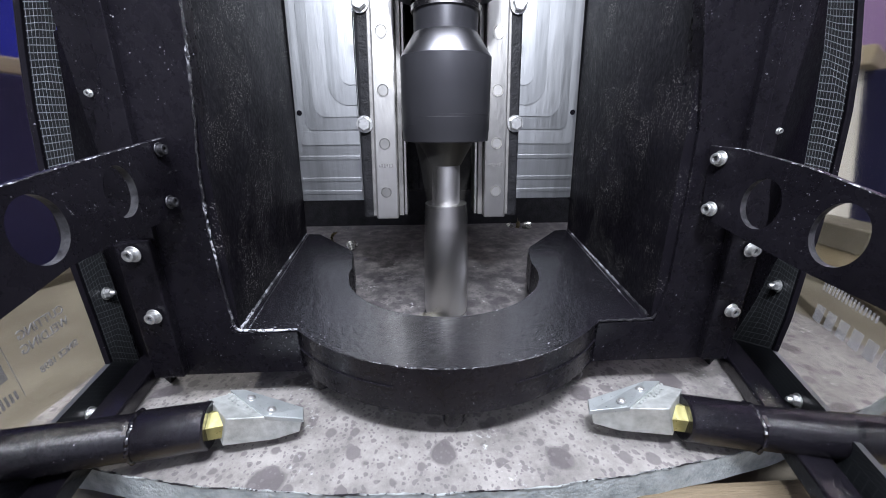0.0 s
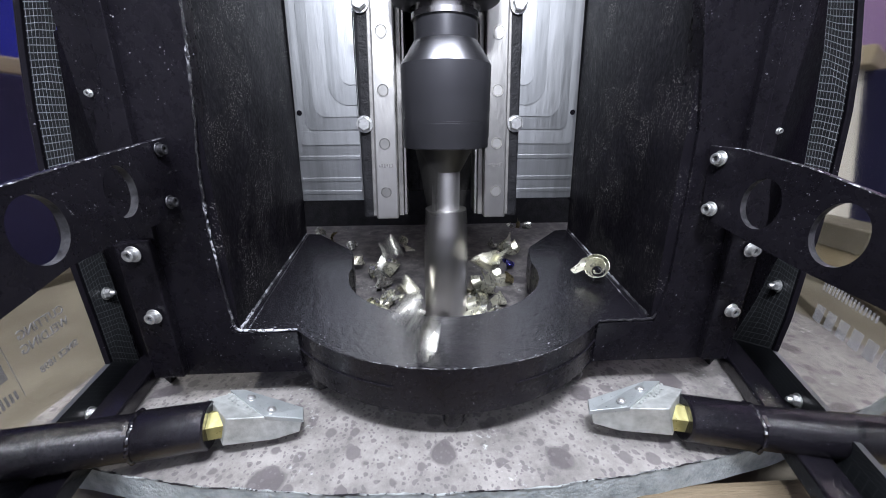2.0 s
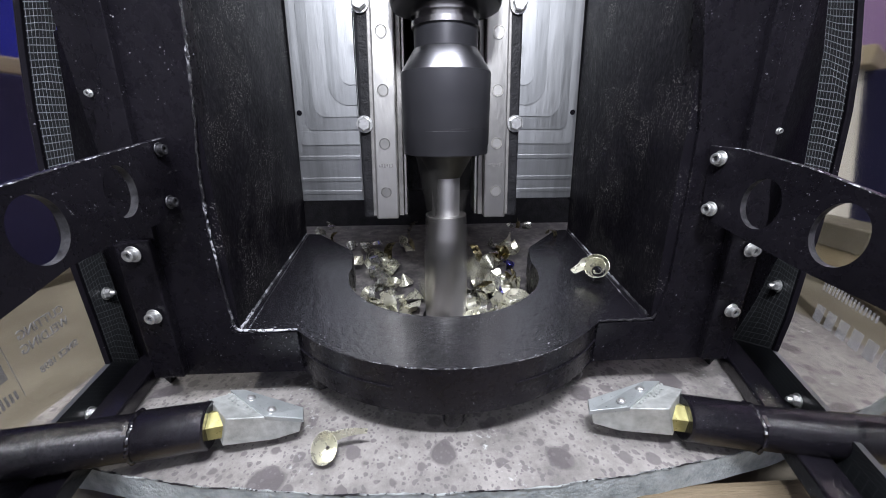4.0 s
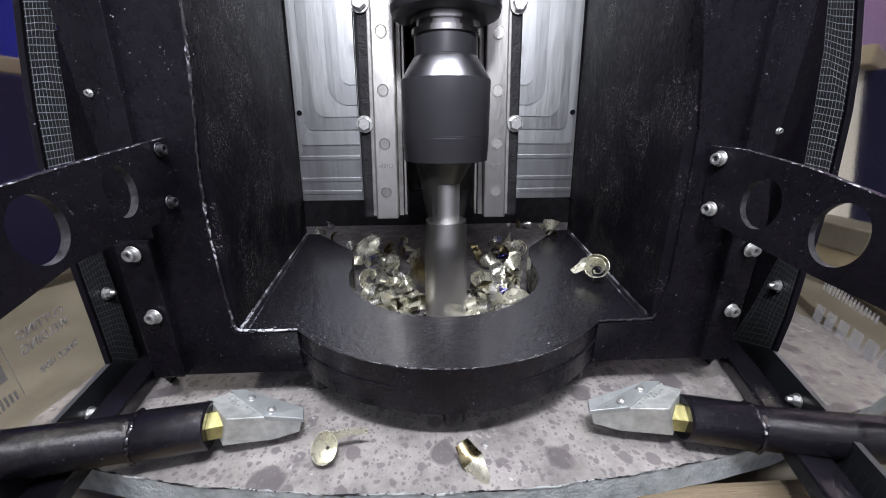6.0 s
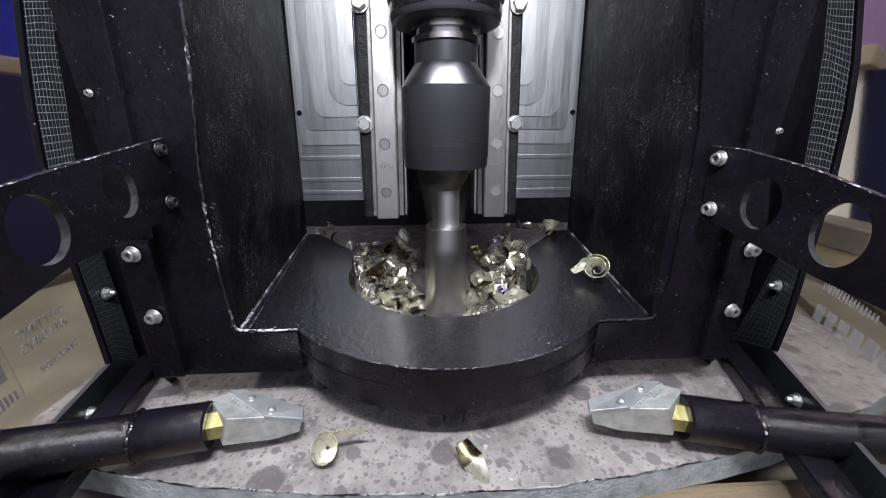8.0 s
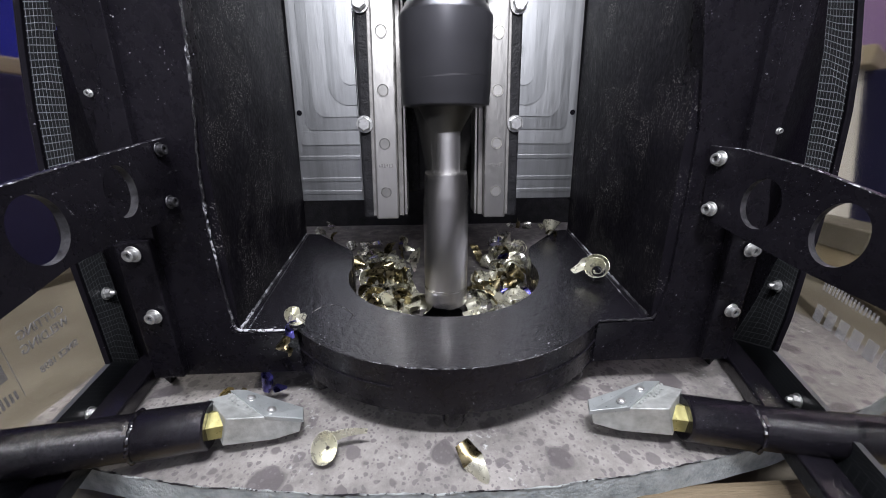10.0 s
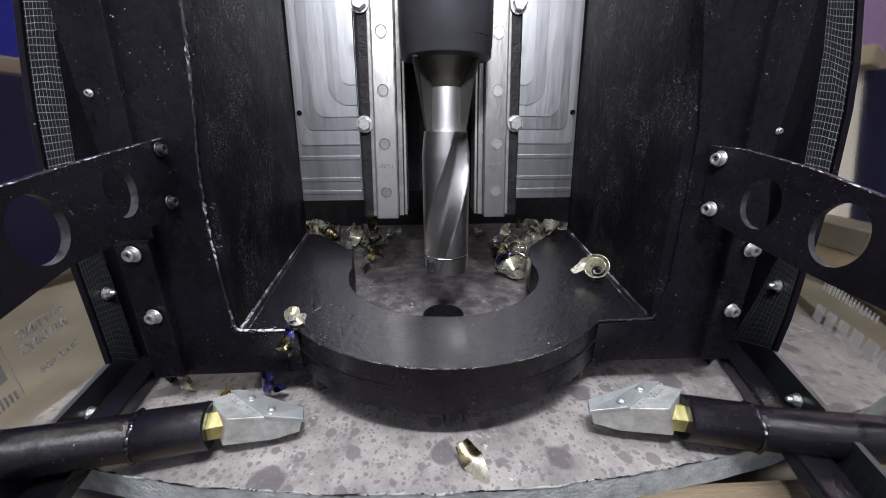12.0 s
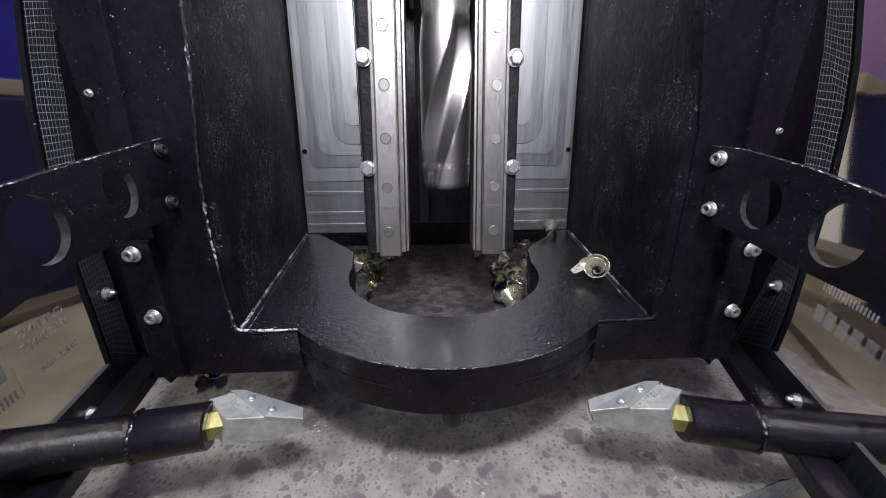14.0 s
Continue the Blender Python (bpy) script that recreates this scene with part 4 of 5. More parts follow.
# ---- drill in its holder ----
def drill():
    g = base("drill_and_holder", "satin steel two-flute drill in a black tool holder", "drill")
    z = 0.2286
    part("holder", lathe([(0, 0.1672), (0.0325, 0.1672), (0.0350, 0.1677), (0.0354, 0.1685), (0.0354, 0.1748), (0.0358, 0.1755), (0.0358, z)], 64), HOLDER, g, smooth=True)
    part("holder_cone", lathe([(0.0358, z), (0.0356, z + 0.0004), (0.0253, z + 0.0158), (0.0249, z + 0.0162)], 64), HOLDER_CONE, g, "turned grey steel cone", smooth=True)
    part("neck", lathe([(0.0249, z + 0.0162), (0.0245, z + 0.0166), (0.0245, z + 0.0300)], 64), HOLDER, g, smooth=True)
    part("collar", lathe([(0.0245, z + 0.0300), (0.0262, z + 0.0303), (0.0262, z + 0.0340), (0.0225, z + 0.0343), (0.0225, z + 0.0378), (0.0262, z + 0.0381), (0.0262, z + 0.0415), (0.024, z + 0.0418), (0.024, z + 0.044)], 64), CHROME, g, "polished collar rings", smooth=True)
    part("spindle_nose", lathe([(0.02, z + 0.0425), (0.037, z + 0.0425), (0.0405, z + 0.0435), (0.0415, z + 0.0455), (0.0415, z + 0.0555), (0.0435, z + 0.0575), (0.0435, z + 0.12), (0.05, z + 0.121), (0.05, z + 0.33), (0, z + 0.33)], 64), HOLDER, g, smooth=True)
    part("spindle_ring", lathe([(0.0416, z + 0.0480), (0.0420, z + 0.0483), (0.0420, z + 0.0535), (0.0416, z + 0.0540)], 64), CHROME, g, smooth=True)
    for a0, zz in ((20, 0.186), (60, 0.1875), (200, 0.211), (235, 0.2095), (300, 0.1795)):
        part("scratch_mark", ribbon([(x, y, zz) for x, y in arc(0, 0, 0.0358, a0, a0 + 34, 8)], 0.00022, a0, 5), CHROME, g)
    part("set_screw", turned([(0, 0), (0.0028, 0), (0.0028, 0.003), (0, 0.003)], Matrix.Translation((-0.0235, -0.018, 0.1668)), 16), ZINC, g)
    part("drill_collar", lathe([(0.0232, 0.1697), (0.0235, 0.1688), (0.0235, 0.1668), (0.0228, 0.1660), (0.0128, 0.1478), (0.0122, 0.1476)], 48), OLIVE_STEEL, g, "browned conical drill collar", smooth=True)
    part("drill_shank", lathe([(0.0122, 0.150), (0.0122, 0.1118)], 48), SHANK, g, "polished drill shank", smooth=True)
    # the flutes run out upwards in two tapering dark walls
    for side in (0, 180):
        bm = bmesh.new()
        rows_ = []
        for k in range(13):
            f = k / 12
            z_ = 0.1692 - 0.0580 * f
            r_ = 0.0272 - 0.0105 * f ** 0.8
            half = 32 - 15 * f
            ring = []
            for q in range(9):
                a = radians(side + 4 + half * (q / 4 - 1))
                ring.append(bm.verts.new((r_ * math.cos(a), r_ * math.sin(a), z_)))
            for q in range(8, -1, -1):
                a = radians(side + 4 + half * (q / 4 - 1))
                ring.append(bm.verts.new((0.0118 * math.cos(a), 0.0118 * math.sin(a), z_)))
            rows_.append(ring)
        for a_, b_ in zip(rows_, rows_[1:]):
            for q in range(18):
                bm.faces.new((a_[q], a_[(q + 1) % 18], b_[(q + 1) % 18], b_[q]))
        bm.faces.new(rows_[0]), bm.faces.new(rows_[-1])
        part("flute_wall", bm, FLUTE_DARK, g, "dark flute run-out", smooth=True)
    # fluted body: two helical flutes cut into a round bar
    R, steps, rows = 0.0205, 180, 60
    bm = bmesh.new()
    rings = []
    for k in range(rows + 1):
        f = k / rows
        zz = 0.1145 - f * 0.124
        rad = R * (1.0 if f > 0.16 else 0.90 + 0.10 * f / 0.16)
        ring = []
        for i in range(steps):
            phi = 2 * math.pi * i / steps
            own = (phi - radians(62) + f * radians(128)) % math.pi
            own = own if own < math.pi / 2 else own - math.pi
            half = radians(40)
            depth = 0.0
            if abs(own) < half:
                q_ = own / half
                depth = 0.52 * (1 - q_ * q_) ** 0.7
            run = min(1.0, f / 0.05)
            rr = rad * (1 - depth * run)
            ring.append(bm.verts.new((rr * math.sin(phi), -rr * math.cos(phi), zz)))
        rings.append(ring)
    for a_, b_ in zip(rings, rings[1:]):
        for i in range(steps):
            bm.faces.new((a_[i], a_[(i + 1) % steps], b_[(i + 1) % steps], b_[i]))
    bm.faces.new(rings[0]), bm.faces.new(rings[-1])
    part("fluted_body", bm, DRILL_STEEL, g, smooth=True)
    part("edge_ring", lathe([(0.0204, 0.0072), (0.0208, 0.0070), (0.0208, 0.0062), (0.0204, 0.0060)], 48), CHROME, g)
    for s in (0, 1):
        bm = box((0.012, 0.005, 0.011), (0.011, -0.004, -0.006), 0.0006)
        bm.transform(Matrix.Rotation(math.pi * s + radians(25), 4, "Z"))
        part("cutting_insert", bm, HOLDER_CONE, g, "grey carbide insert")
    return g


DRILL = drill()
# seconds and height over its place at the start
DRILL_ROWS = ((0.0, 0.0), (8.2, -0.0213), (8.9, -0.0235), (9.3, -0.0235), (9.8, 0.010), (10.2, 0.0440), (10.3, 0.0498), (10.45, 0.0600), (10.6, 0.0612), (12.1, 0.0607), (12.2, 0.0590),
              (12.3, 0.0532), (12.4, 0.0490), (12.5, 0.0464), (12.7, 0.0458), (13.0, 0.0460), (13.3, 0.0470), (13.4, 0.0478), (13.5, 0.0590), (13.6, 0.0827), (13.7, 0.1090), (13.8, 0.1350), (13.9, 0.1595), (14.0, 0.1825))


# ---- drilling chips ----
def curl(turns, r0, r1, width, flare, pitch, seed, tail=0.0, thin=0.8):
    """A curled ribbon of cut steel: a cone-shaped roll with a ragged outer edge."""
    rng = random.Random(seed)
    n = max(10, int(turns * 16))
    bm = bmesh.new()
    cols = []
    for i in range(n + 1):
        f = i / n
        a = turns * 2 * math.pi * f
        r = r0 + (r1 - r0) * f
        taper = min(1.0, 0.25 + f * 3.0) * (1.0 if tail else min(1.0, 0.3 + (1 - f) * 4.0))
        w = width * taper
        col = []
        for j in range(4):
            g = j / 3
            rag = rng.uniform(-0.05, 0.05) * width if j == 3 else 0.0
            rr = r + flare * g * w
            col.append(Vector((rr * math.cos(a), rr * math.sin(a), pitch * f + g * w + rag)))
        cols.append(col)
    if tail:
        # the ribbon's end leaves the roll straight on, narrowing and twisting
        a = turns * 2 * math.pi
        out = Vector((-math.sin(a), math.cos(a), 0))
        last = cols[-1]
        mid = sum(last, Vector()) / 4
        for k in range(1, 9):
            g = k / 8
            turn = Matrix.Rotation(1.4 * min(1.0, g * 2.5), 3, out)
            cols.append([mid + out * tail * g + Vector((0, 0, 0.25 * tail * g * g)) + turn @ ((p - mid) * (1 - thin * g)) for p in last])
        n += 8
    thick = 0.00022
    lay = []
    for off in (0, 1):
        vs = []
        for i, col in enumerate(cols):
            row = []
            for j, p in enumerate(col):
                radial = Vector((p.x, p.y, 0)).normalized()
                row.append(bm.verts.new(p + radial * thick * off))
            vs.append(row)
        lay.append(vs)
    for vs in lay:
        for a_, b_ in zip(vs, vs[1:]):
            for j in range(3):
                bm.faces.new((a_[j], a_[j + 1], b_[j + 1], b_[j]))
    A, B = lay
    for i in range(n):
        for j in (0, 3):
            bm.faces.new((A[i][j], A[i + 1][j], B[i + 1][j], B[i][j]))
    for i in (0, n):
        for j in range(3):
            bm.faces.new((A[i][j], A[i][j + 1], B[i][j + 1], B[i][j]))
    c = sum((v.co for v in bm.verts), Vector()) / len(bm.verts)
    for v in bm.verts:
        v.co -= c
    return bm


CHIP_KINDS = [
    (dict(turns=0.95, r0=0.0006, r1=0.0012, width=0.0135, flare=0.62, pitch=0.001, tail=0.010), STRAW),
    (dict(turns=1.10, r0=0.0006, r1=0.0014, width=0.0120, flare=0.70, pitch=0.002, tail=0.016), STRAW),
    (dict(turns=0.60, r0=0.0020, r1=0.0040, width=0.0120, flare=0.50, pitch=0.004, tail=0.008), SILVER),
    (dict(turns=1.30, r0=0.0006, r1=0.0026, width=0.0110, flare=0.62, pitch=0.004, tail=0.009), SILVER),
    (dict(turns=0.30, r0=0.0080, r1=0.0120, width=0.0070, flare=0.20, pitch=0.006, tail=0.012), BROWNED),
    (dict(turns=0.90, r0=0.0008, r1=0.0026, width=0.0115, flare=0.55, pitch=0.004, tail=0.008), BROWNED),
    (dict(turns=0.60, r0=0.0012, r1=0.0030, width=0.0090, flare=0.45, pitch=0.003, tail=0.008), BLUED),
    (dict(turns=1.85, r0=0.0018, r1=0.0072, width=0.0095, flare=0.42, pitch=-0.001, tail=0.016, thin=0.45), STRAW),
    (dict(turns=0.30, r0=0.0200, r1=0.0300, width=0.0007, flare=0.10, pitch=0.006, tail=0.010), SILVER),
    (dict(turns=1.10, r0=0.0006, r1=0.0014, width=0.0120, flare=0.70, pitch=0.002, tail=0.030, thin=0.65), STRAW),
    (dict(turns=1.60, r0=0.0008, r1=0.0045, width=0.0068, flare=0.55, pitch=0.002, tail=0.012, thin=0.5), STRAW),
    (dict(turns=0.50, r0=0.0040, r1=0.0085, width=0.0052, flare=0.30, pitch=0.010, tail=0.014, thin=0.6), SILVER),
    (dict(turns=0.75, r0=0.0010, r1=0.0050, width=0.0085, flare=0.80, pitch=0.006, tail=0.014, thin=0.7), STRAW),
    (dict(turns=1.60, r0=0.0008, r1=0.0045, width=0.0075, flare=0.55, pitch=0.002, tail=0.012, thin=0.5), BROWNED),
    (dict(turns=0.75, r0=0.0010, r1=0.0050, width=0.0085, flare=0.80, pitch=0.006, tail=0.014, thin=0.7), BROWNED),
]
CHIP_WORDS = {"straw_tempered_steel": "straw-coloured", "bright_cut_steel": "bright silvery", "dark_tempered_steel": "brown-tempered", "heat_blued_steel": "heat-blued"}
CHIP_MESHES = {}


def chip(kind, size=1.0):
    if kind not in CHIP_MESHES:
        spec, mat = CHIP_KINDS[kind]
        proto = part("steel_chip", curl(seed=kind, **spec), mat, smooth=True)
        CHIP_MESHES[kind] = proto.data
        bpy.data.objects.remove(proto)
    ob = new("steel_chip", CHIP_MESHES[kind])
    ob.scale = (size, size, size)
    word = CHIP_WORDS[CHIP_KINDS[kind][1].name]
    return tagged(ob, word + " curled steel chip from the drill", "metal chip", "drilling chips")


def funnel_chip(rim, depth, tail):
    """A cone rolled from one ribbon, open to +z, whose end runs out in a narrow strip."""
    rng = random.Random(31)
    bm = bmesh.new()
    n, m = 28, 6
    grid = []
    for i in range(n + 1):
        a = radians(-20 + 350 * i / n)
        row = []
        for j in range(m + 1):
            f = j / m
            r = 0.0011 + (rim - 0.0011) * f ** 0.85 * (1 + 0.07 * math.cos(2 * a)) * (1 - 0.10 * i / n)
            row.append(Vector((r * math.cos(a), r * math.sin(a), depth * f + (rng.uniform(-0.0003, 0.0003) if j == m else 0))))
        grid.append(row)
    # strip that leaves the cone's start tangentially
    lead = []
    for k in range(10, 0, -1):
        g = k / 10
        lead.append([grid[0][j] + Vector((0.10 * tail * g, -tail * g, -0.05 * tail * g)) + Vector((0.0012, 0, 0.0008)) * math.sin(3 * g) for j in range(m + 1)])
        mid = sum(lead[-1], Vector()) / (m + 1)
        lead[-1] = [mid + (p - mid) * (0.85 - 0.50 * g) for p in lead[-1]]
    grid = lead + grid
    verts = [[[bm.verts.new(p + Vector((p.x, p.y, 0)).normalized() * 0.00024 * o) for p in row] for row in grid] for o in (0, 1)]
    for lay in verts:
        for a_, b_ in zip(lay, lay[1:]):
            for j in range(m):
                bm.faces.new((a_[j], a_[j + 1], b_[j + 1], b_[j]))
    for i in range(len(grid) - 1):
        for j in (0, m):
            bm.faces.new((verts[0][i][j], verts[0][i + 1][j], verts[1][i + 1][j], verts[1][i][j]))
    return bm


def leaf_chip(length, width):
    """A broad ribbon twisted once, so that one half turns its back."""
    bm = bmesh.new()
    n, m = 24, 6
    grid = []
    for i in range(n + 1):
        f = i / n
        twist = 1.15 / (1 + math.exp(-16 * (f - 0.48))) - 0.3
        w = width * (0.75 + 0.25 * math.sin(math.pi * min(1.0, f * 1.15))) * (1.0 if f < 0.8 else math.sqrt(max(0.03, 1 - ((f - 0.8) / 0.2) ** 2)))
        row = []
        for j in range(m + 1):
            q = j / m - 0.5
            p = Vector((0, q * w, 0.9 * w * (0.25 - q * q)))
            row.append(Matrix.Rotation(twist, 3, "X") @ p + Vector((length * (f - 0.5), 0, 0)))
        grid.append(row)
    verts = [[[bm.verts.new(p + Vector((0, 0, 0.00026 * o))) for p in row] for row in grid] for o in (0, 1)]
    for lay in verts:
        for a_, b_ in zip(lay, lay[1:]):
            for j in range(m):
                bm.faces.new((a_[j], a_[j + 1], b_[j + 1], b_[j]))
    for i in range(n):
        for j in (0, m):
            bm.faces.new((verts[0][i][j], verts[0][i + 1][j], verts[1][i + 1][j], verts[1][i][j]))
    return bm


def lone_chip(bm, words):
    return tagged(part("steel_chip", bm, STRAW, smooth=True), words, "metal chip", "drilling chips")


HIDDEN = Vector((0.0, 0.0, -0.030))     # still uncut, down in the bore under the drill
rng_chips = random.Random(21)
CHIP_PATHS = []                          # (object, rows of (t, place, turn), rides on the guard or not)


def turn_of(r):
    return Euler((r.uniform(0, 6.28), r.uniform(0, 6.28), r.uniform(0, 6.28)))


def spin(e, k):
    return Euler((e.x + k * 1.1, e.y + k * 0.7, e.z + k * 0.5))


def thrown(kind, size, born, rest, turn, flight=0.3, high=0.05, leave=None, away=None, leave_time=0.3, ob=None):
    """A chip thrown out of the bore, resting, and, if leave is given, blown away."""
    ob = ob or chip(kind, size)
    rest = Vector(rest)
    out = Vector((rest.x, rest.y, 0))
    out = out.normalized() * 0.024 if out.length > 0.001 else Vector((0, -0.024, 0))
    rows = []
    if born > 0.0:
        rows += [(0.0, HIDDEN, spin(turn, -0.9)), (max(born - 0.034, 0.001), HIDDEN, spin(turn, -0.9))]
        start = Vector((out.x, out.y, 0.006))
        for i in range(5):
            f = i / 4
            p = start.lerp(rest, f) + Vector((0, 0, high * 4 * f * (1 - f)))
            rows.append((born + flight * f, p, spin(turn, -0.8 * (1 - f))))
    else:
        rows.append((0.0, rest, turn))
    if leave:
        rows.append((leave, rest, turn))
        n = 5
        for i in range(1, n + 1):
            f = i / n
            away_v = Vector(away)
            p = rest.lerp(away_v, f) + Vector((0, 0, 0.03 * 4 * f * (1 - f)))
            rows.append((leave + leave_time * f, p, spin(turn, 1.2 * f)))
        rows.append((14.0, Vector(away), spin(turn, 1.2)))
    else:
        rows.append((14.0, rest, turn))
    return ob, rows


def facing(place, tilt, roll):
    """Turn of a rolled chip whose open end looks out over the front of the plate."""
    z = (Vector((-0.013, -0.30, 0.18)) + Vector(tilt) - Vector(place)).normalized()
    x = Vector((1, 0, 0))
    x = (x - z * x.dot(z)).normalized()
    return (Matrix((x, z.cross(x), z)).transposed() @ Matrix.Rotation(radians(roll), 3, "Z")).to_euler()


def pile():
    """Chips that gather round the bore while drilling, most of them blown to the back when the air comes on."""
    r = rng_chips
    # x, y on the plate; left heap and right heap inside the horseshoe
    for i in range(124):
        side = -1 if i % 2 == 0 else 1
        y = r.uniform(-0.035, 0.135)
        x = side * (r.uniform(0.030, 0.078) + max(0.0, y - 0.03) * 0.35)
        if y < -0.01:
            x = side * r.uniform(0.050, 0.076)
        if i % 7 == 3:
            x, y = side * r.uniform(0.03, 0.11), r.uniform(0.09, 0.2)
        layer = 0.007 if i < 30 else r.uniform(0.008, 0.012 + 0.16 * max(0.0, abs(x) - 0.03))
        z = layer
        born = 0.15 + (i / 124.0) ** 1.2 * 7.9
        if 3.2 < born < 3.4:
            born = 3.45
        kind = r.choice((0, 1, 3, 7, 7, 10, 10, 11, 12, 12, 4, 5, 2)) if i > 16 else r.choice((2, 11, 3, 12, 0))
        if i % 40 == 11:
            kind = 6
        size = r.uniform(1.05, 1.6)
        size *= 0.72 if kind == 7 else 1.0
        stays = side > 0 and y > 0.08 and x > 0.078
        leave = None if stays else r.uniform(11.15, 11.45 if i % 6 else 11.65)
        if leave:
            if r.random() < 0.36:
                if side > 0:
                    away = (0.098 + r.gauss(0, 0.009), 0.132 + r.gauss(0, 0.020), r.uniform(0.006, 0.026)) if r.random() < 0.6 else (0.150 + r.gauss(0, 0.010), 0.235 + r.gauss(0, 0.02), r.uniform(0.006, 0.018))
                else:
                    away = (-0.113 + r.gauss(0, 0.010), 0.205 + r.gauss(0, 0.020), r.uniform(0.006, 0.030)) if r.random() < 0.75 else (-0.094, 0.13 + r.gauss(0, 0.02), 0.007)
            else:
                away = (side * r.uniform(0.17, 0.30), r.uniform(0.22, 0.31), 0.006)
        CHIP_PATHS.append((*thrown(kind, size, born, (x, y, z), turn_of(r), 0.24, r.uniform(0.02, 0.06), leave, away if leave else None, r.uniform(0.22, 0.4)), False))
    # the last cut runs hot: darker chips land on top
    for i in range(34):
        side = -1 if i % 2 == 0 else 1
        y = r.uniform(-0.03, 0.09)
        x = side * (r.uniform(0.034, 0.080) + max(0.0, y - 0.03) * 0.3)
        if y < -0.01:
            x = side * r.uniform(0.050, 0.074)
        kind = 6 if i % 11 == 5 else r.choice((4, 5, 5, 13, 13, 14))
        away = (side * r.uniform(0.17, 0.30), r.uniform(0.22, 0.31), 0.006) if i % 5 else (0.100 + r.gauss(0, 0.008), 0.125 + r.gauss(0, 0.015), r.uniform(0.012, 0.026))
        CHIP_PATHS.append((*thrown(kind, r.uniform(1.0, 1.45), 8.35 + i * 0.042, (x, y, r.uniform(0.013, 0.022)), turn_of(r), 0.24, r.uniform(0.02, 0.05), r.uniform(11.15, 11.4), away, r.uniform(0.22, 0.4)), False))


pile()


def singles():
    e = Euler
    # scraps lying at the back from the start
    for x, y, k in ((0.150, 0.300, 4), (0.135, 0.285, 2), (0.165, 0.296, 2), (-0.13, 0.196, 2), (-0.168, 0.235, 4)):
        CHIP_PATHS.append((*thrown(k, 1.0, 0.0, (x, y, 0.006), turn_of(rng_chips)), False))
    # rolled cone on the yoke's shoulder, another on its rear edge
    CHIP_PATHS.append((*thrown(7, 1.02, 0.72, (0.1245, -0.0440, TOP + 0.0115), facing((0.1245, -0.044, 0.066), (-0.10, 0, 0.16), 172), 0.22, 0.05), True))
    CHIP_PATHS.append((*thrown(0, 1.2, 4.1, (0.1285, 0.0830, TOP + 0.009), e((0.4, 0.3, 2.0)), 0.3, 0.06), True))
    CHIP_PATHS.append((*thrown(4, 0.8, 3.7, (0.1310, 0.0760, TOP + 0.005), e((1.4, 0.1, 0.3)), 0.3, 0.06), True))
    # two on the plate before the yoke
    CHIP_PATHS.append((*thrown(0, 1.0, 2.35, (-0.0735, -0.1535, 0.0062), facing((-0.0735, -0.1535, 0.006), (-0.07, 0, 0.0), 92), 0.45, 0.10, 11.75, (-0.19, -0.10, 0.006), 0.2,
                               lone_chip(funnel_chip(0.0080, 0.0060, 0.021), "straw-coloured cone of cut steel with a long strip")), False))
    leaf = lone_chip(leaf_chip(0.0235, 0.0125), "twisted steel leaf, one half darker, on the plate")
    # faces on the negative x half get the darker colour
    leaf.data.materials.append(BROWNED)
    for f in leaf.data.polygons:
        f.material_index = 1 if f.center.x < -0.001 else 0
    CHIP_PATHS.append((*thrown(0, 1.0, 4.6, (0.0092, -0.1655, 0.0048), facing((0.0092, -0.1655, 0.006), (0.03, 0, 0.05), -58), 0.4, 0.10, 12.35, (0.09, -0.235, -0.012), 0.25,
                               ob=leaf), False))
    # caught on the yoke's front corner, falls when the guard lifts
    for k, x, y, z, el in ((6, -0.1010, -0.1120, TOP + 0.004, e((1.2, 0.2, 0.4))), (0, -0.0985, -0.1100, TOP + 0.010, e((0.5, 0.6, 0.2))), (5, -0.1065, -0.1145, TOP - 0.008, e((0.2, 1.2, 0.2)))):
        CHIP_PATHS.append((*thrown(k, 0.7, 9.0, (x, y, z), el, 0.35, 0.08, 12.32, (-0.075, -0.235, -0.013), 0.3), False))
    CHIP_PATHS.append((*thrown(6, 1.3, 9.3, (-0.1230, -0.1080, 0.012), e((0.3, 0.4, 1.2)), 0.35, 0.09, 12.25, (-0.21, -0.04, 0.006), 0.25), False))
    CHIP_PATHS.append((*thrown(5, 0.9, 9.2, (-0.1450, -0.1150, 0.010), e((0.9, 0.1, 0.7)), 0.35, 0.09, 12.25, (-0.22, -0.04, 0.006), 0.25), False))
    CHIP_PATHS.append((*thrown(8, 1.0, 9.1, (-0.076, -0.100, TOP + 0.006), e((1.2, 0.3, 0.8)), 0.35, 0.08, 12.32, (-0.07, -0.235, -0.013), 0.3), False))
    # old chips under the guard's front plate, uncovered when it rises
    for x, y, k in ((-0.240, -0.019, 2), (-0.227, -0.018, 0), (-0.213, -0.021, 2), (-0.250, -0.014, 4)):
        CHIP_PATHS.append((*thrown(k, 0.9, 0.0, (x, y, 0.007), turn_of(rng_chips)), False))
    # chips seen in the air
    for k, born, rest in ((3, 0.95, (-0.145, 0.02, TOP + 0.006)), (2, 1.9, (-0.05, -0.19, 0.006)), (3, 1.86, (-0.03, -0.215, 0.006)), (2, 1.95, (-0.14, 0.06, TOP + 0.005))):
        away = (rest[0] * 1.4, rest[1] + 0.26, 0.006) if rest[1] > 0 else (rest[0] * 1.6, -0.235, -0.013)
        CHIP_PATHS.append((*thrown(k, 1.0, born, rest, turn_of(rng_chips), 0.22, 0.06, born + 0.3, away, 0.3), False))


singles()


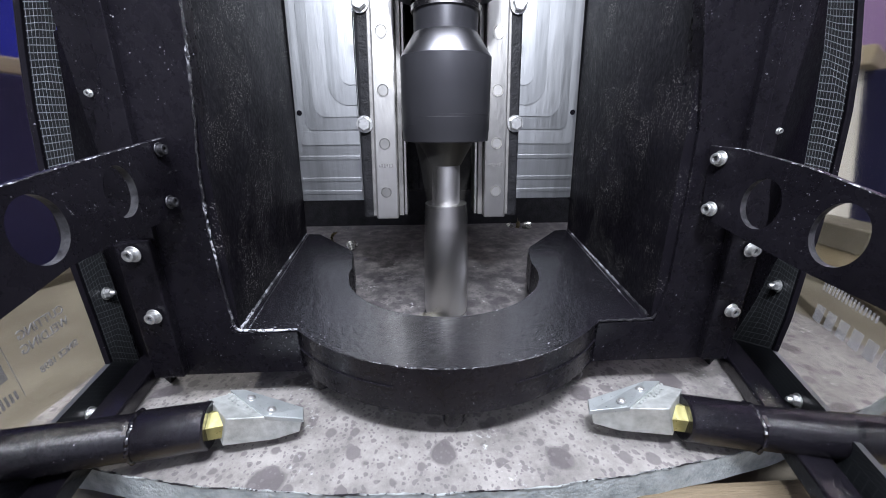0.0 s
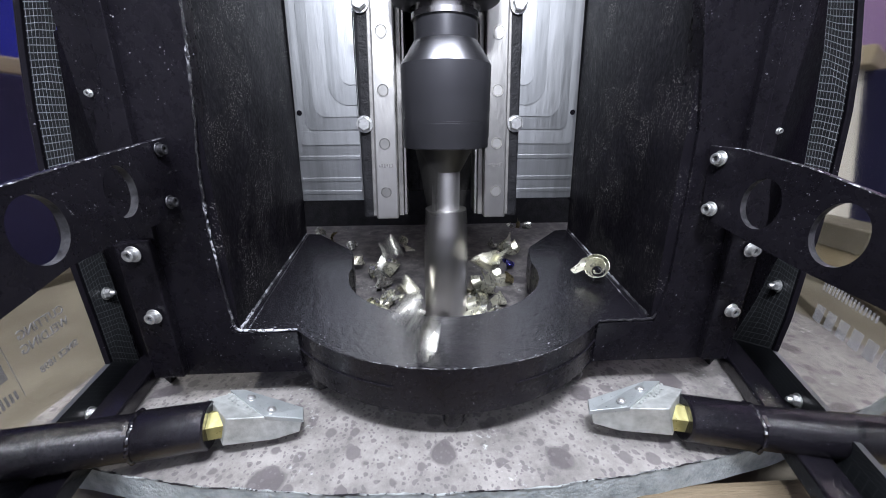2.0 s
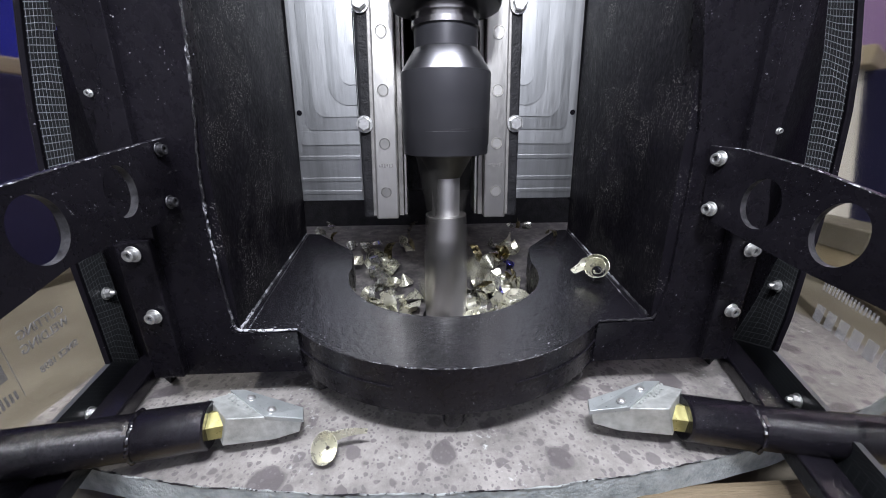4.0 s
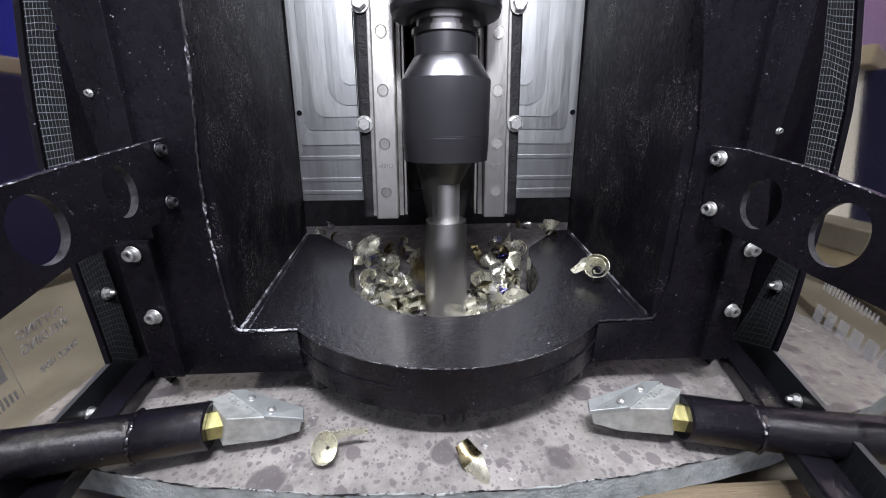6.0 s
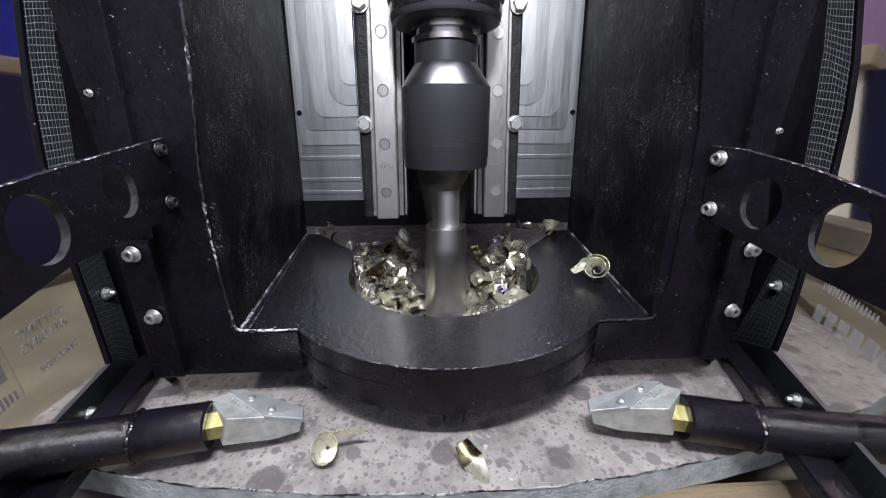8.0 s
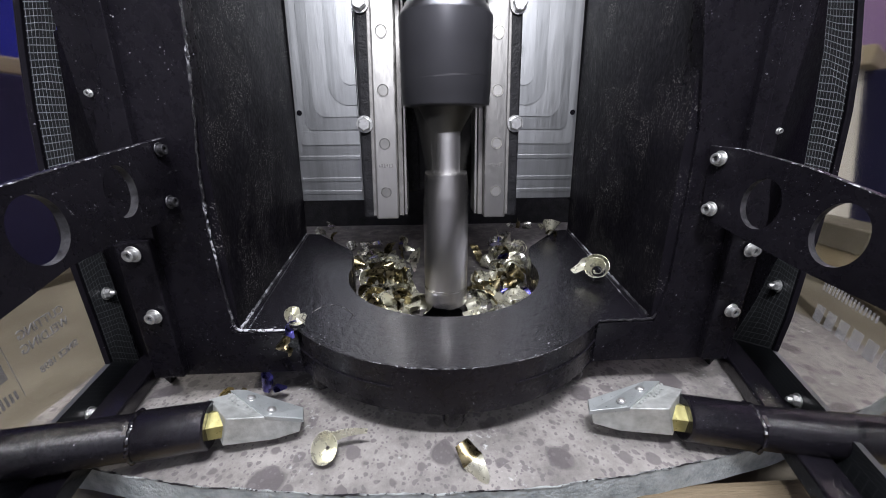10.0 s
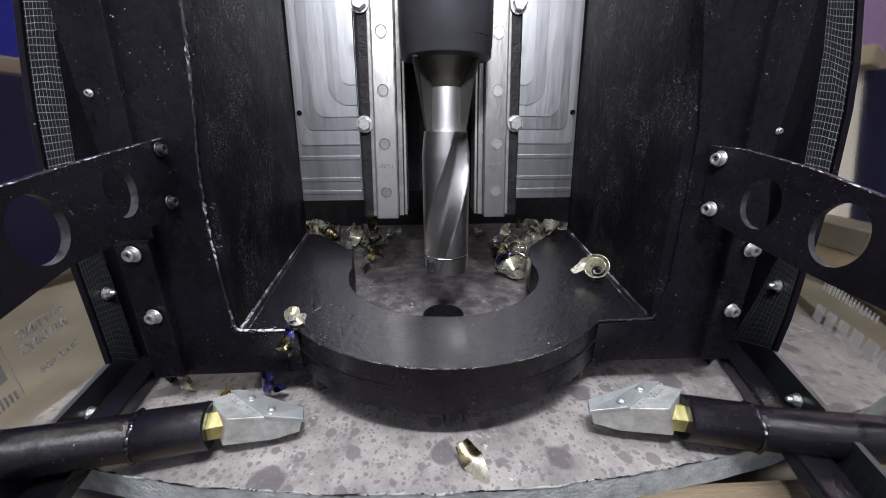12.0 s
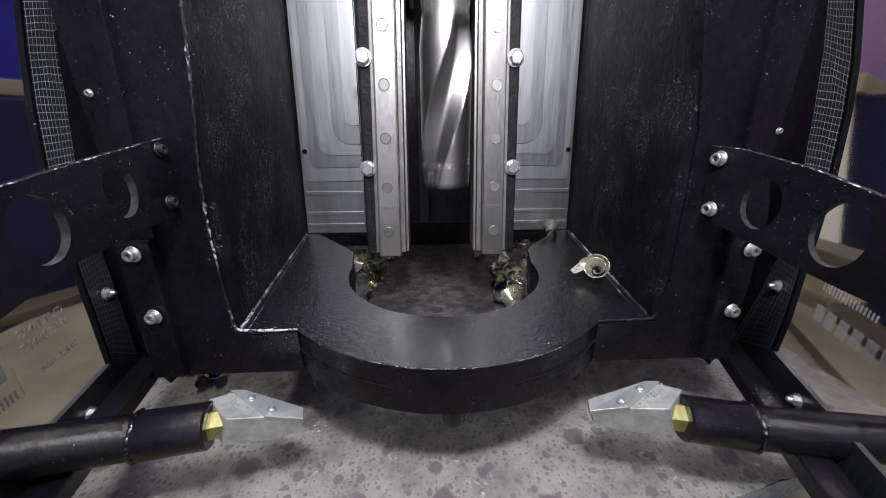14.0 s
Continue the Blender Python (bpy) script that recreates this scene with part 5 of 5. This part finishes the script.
def whirled(kind, size, around, seed):
    """A chip carried round by the drill for a while before it settles."""
    r = random.Random(seed)
    ob = chip(kind, size)
    t0, t1, rad, z, phase, rest = around
    rows = [(0.0, HIDDEN, turn_of(r)), (t0 - 0.034, HIDDEN, turn_of(r))] if t0 > 0.04 else []
    base_turn = turn_of(r)
    n = max(2, int((t1 - t0) / 0.0667))
    for i in range(n + 1):
        a = phase + i * 1.15
        rows.append((t0 + (t1 - t0) * i / n, Vector((rad * math.cos(a), rad * math.sin(a), z + 0.004 * math.sin(a * 2.3))), Euler((base_turn.x, base_turn.y, base_turn.z + i * 1.15))))
    rows.append((t1 + 0.2, Vector(rest), Euler((base_turn.x, base_turn.y, base_turn.z + n * 1.15 + 0.6))))
    leave = r.uniform(11.2, 11.4)
    rows.append((leave, Vector(rest), rows[-1][2]))
    gone = Vector((rest[0] * 1.6, rest[1] + 0.2, 0.008))
    rows.append((leave + 0.15, (Vector(rest) + gone) / 2 + Vector((0, 0, 0.02)), spin(rows[-1][2], 0.7)))
    rows.append((leave + 0.3, gone, spin(rows[-1][2], 0.7)))
    rows.append((14.0, gone, rows[-1][2]))
    if rows[0][0] > 0:
        rows.insert(0, (0.0, rows[0][1], rows[0][2]))
    CHIP_PATHS.append((ob, rows, False))


whirled(0, 0.95, (0.0, 0.45, 0.030, 0.018, 4.4, (-0.055, 0.02, 0.008)), 1)
whirled(1, 0.95, (0.3, 1.2, 0.032, 0.020, 2.0, (0.060, 0.01, 0.008)), 2)
whirled(2, 0.95, (0.8, 1.3, 0.034, 0.040, 5.2, (-0.060, 0.03, 0.010)), 3)
whirled(2, 0.95, (1.7, 2.2, 0.033, 0.022, 5.4, (0.050, 0.06, 0.008)), 4)
whirled(0, 0.95, (2.3, 3.1, 0.032, 0.018, 4.9, (-0.045, 0.07, 0.008)), 5)
whirled(1, 0.95, (5.2, 6.6, 0.032, 0.016, 4.4, (0.045, 0.05, 0.010)), 6)
whirled(0, 0.95, (6.7, 7.9, 0.033, 0.018, 3.7, (-0.05, 0.05, 0.012)), 7)


# ---- what moves ----
def drill_height(t):
    for (t0, k0), (t1, k1) in zip(DRILL_ROWS, DRILL_ROWS[1:]):
        if t <= t1:
            return k0 + (k1 - k0) * (t - t0) / (t1 - t0)
    return DRILL_ROWS[-1][1]


def motions():
    # the guard and all that is fixed to it rise off the plate
    for thing in (GUARD, *[w[0] for w in WINDOWS], *ARMS, *NOZZLES):
        walk(thing, [(t, pose(0, 0, LIFT * k)) for t, k in LIFT_ROWS])
    # the drill turns while it cuts, runs out as it is drawn up and stands still from 11.1 s
    rows, angle, n = [], 0.0, 14 * FPS
    speeds = []
    for f in range(n + 1):
        t = f / FPS
        speeds.append(84.0 if t < 10.4 else max(0.0, 84.0 * (11.1 - t) / 0.7))
    total = sum(speeds)
    angle = -total
    for f in range(n + 1):
        t = f / FPS
        rows.append((t, Matrix.Translation((0.0027, 0, drill_height(t))) @ Matrix.Rotation(radians(angle), 4, "Z")))
        angle += speeds[f]
    walk(DRILL, rows)
    for ob, path, rides in CHIP_PATHS:
        if rides:
            last = path[-1]
            path = [p for p in path[:-1]] + [(t, last[1] + Vector((0, 0, LIFT * k)), last[2]) for t, k in LIFT_ROWS[1:]]
        walk(ob, [(t, Matrix.LocRotScale(p, e, ob.scale)) for t, p, e in path])


motions()
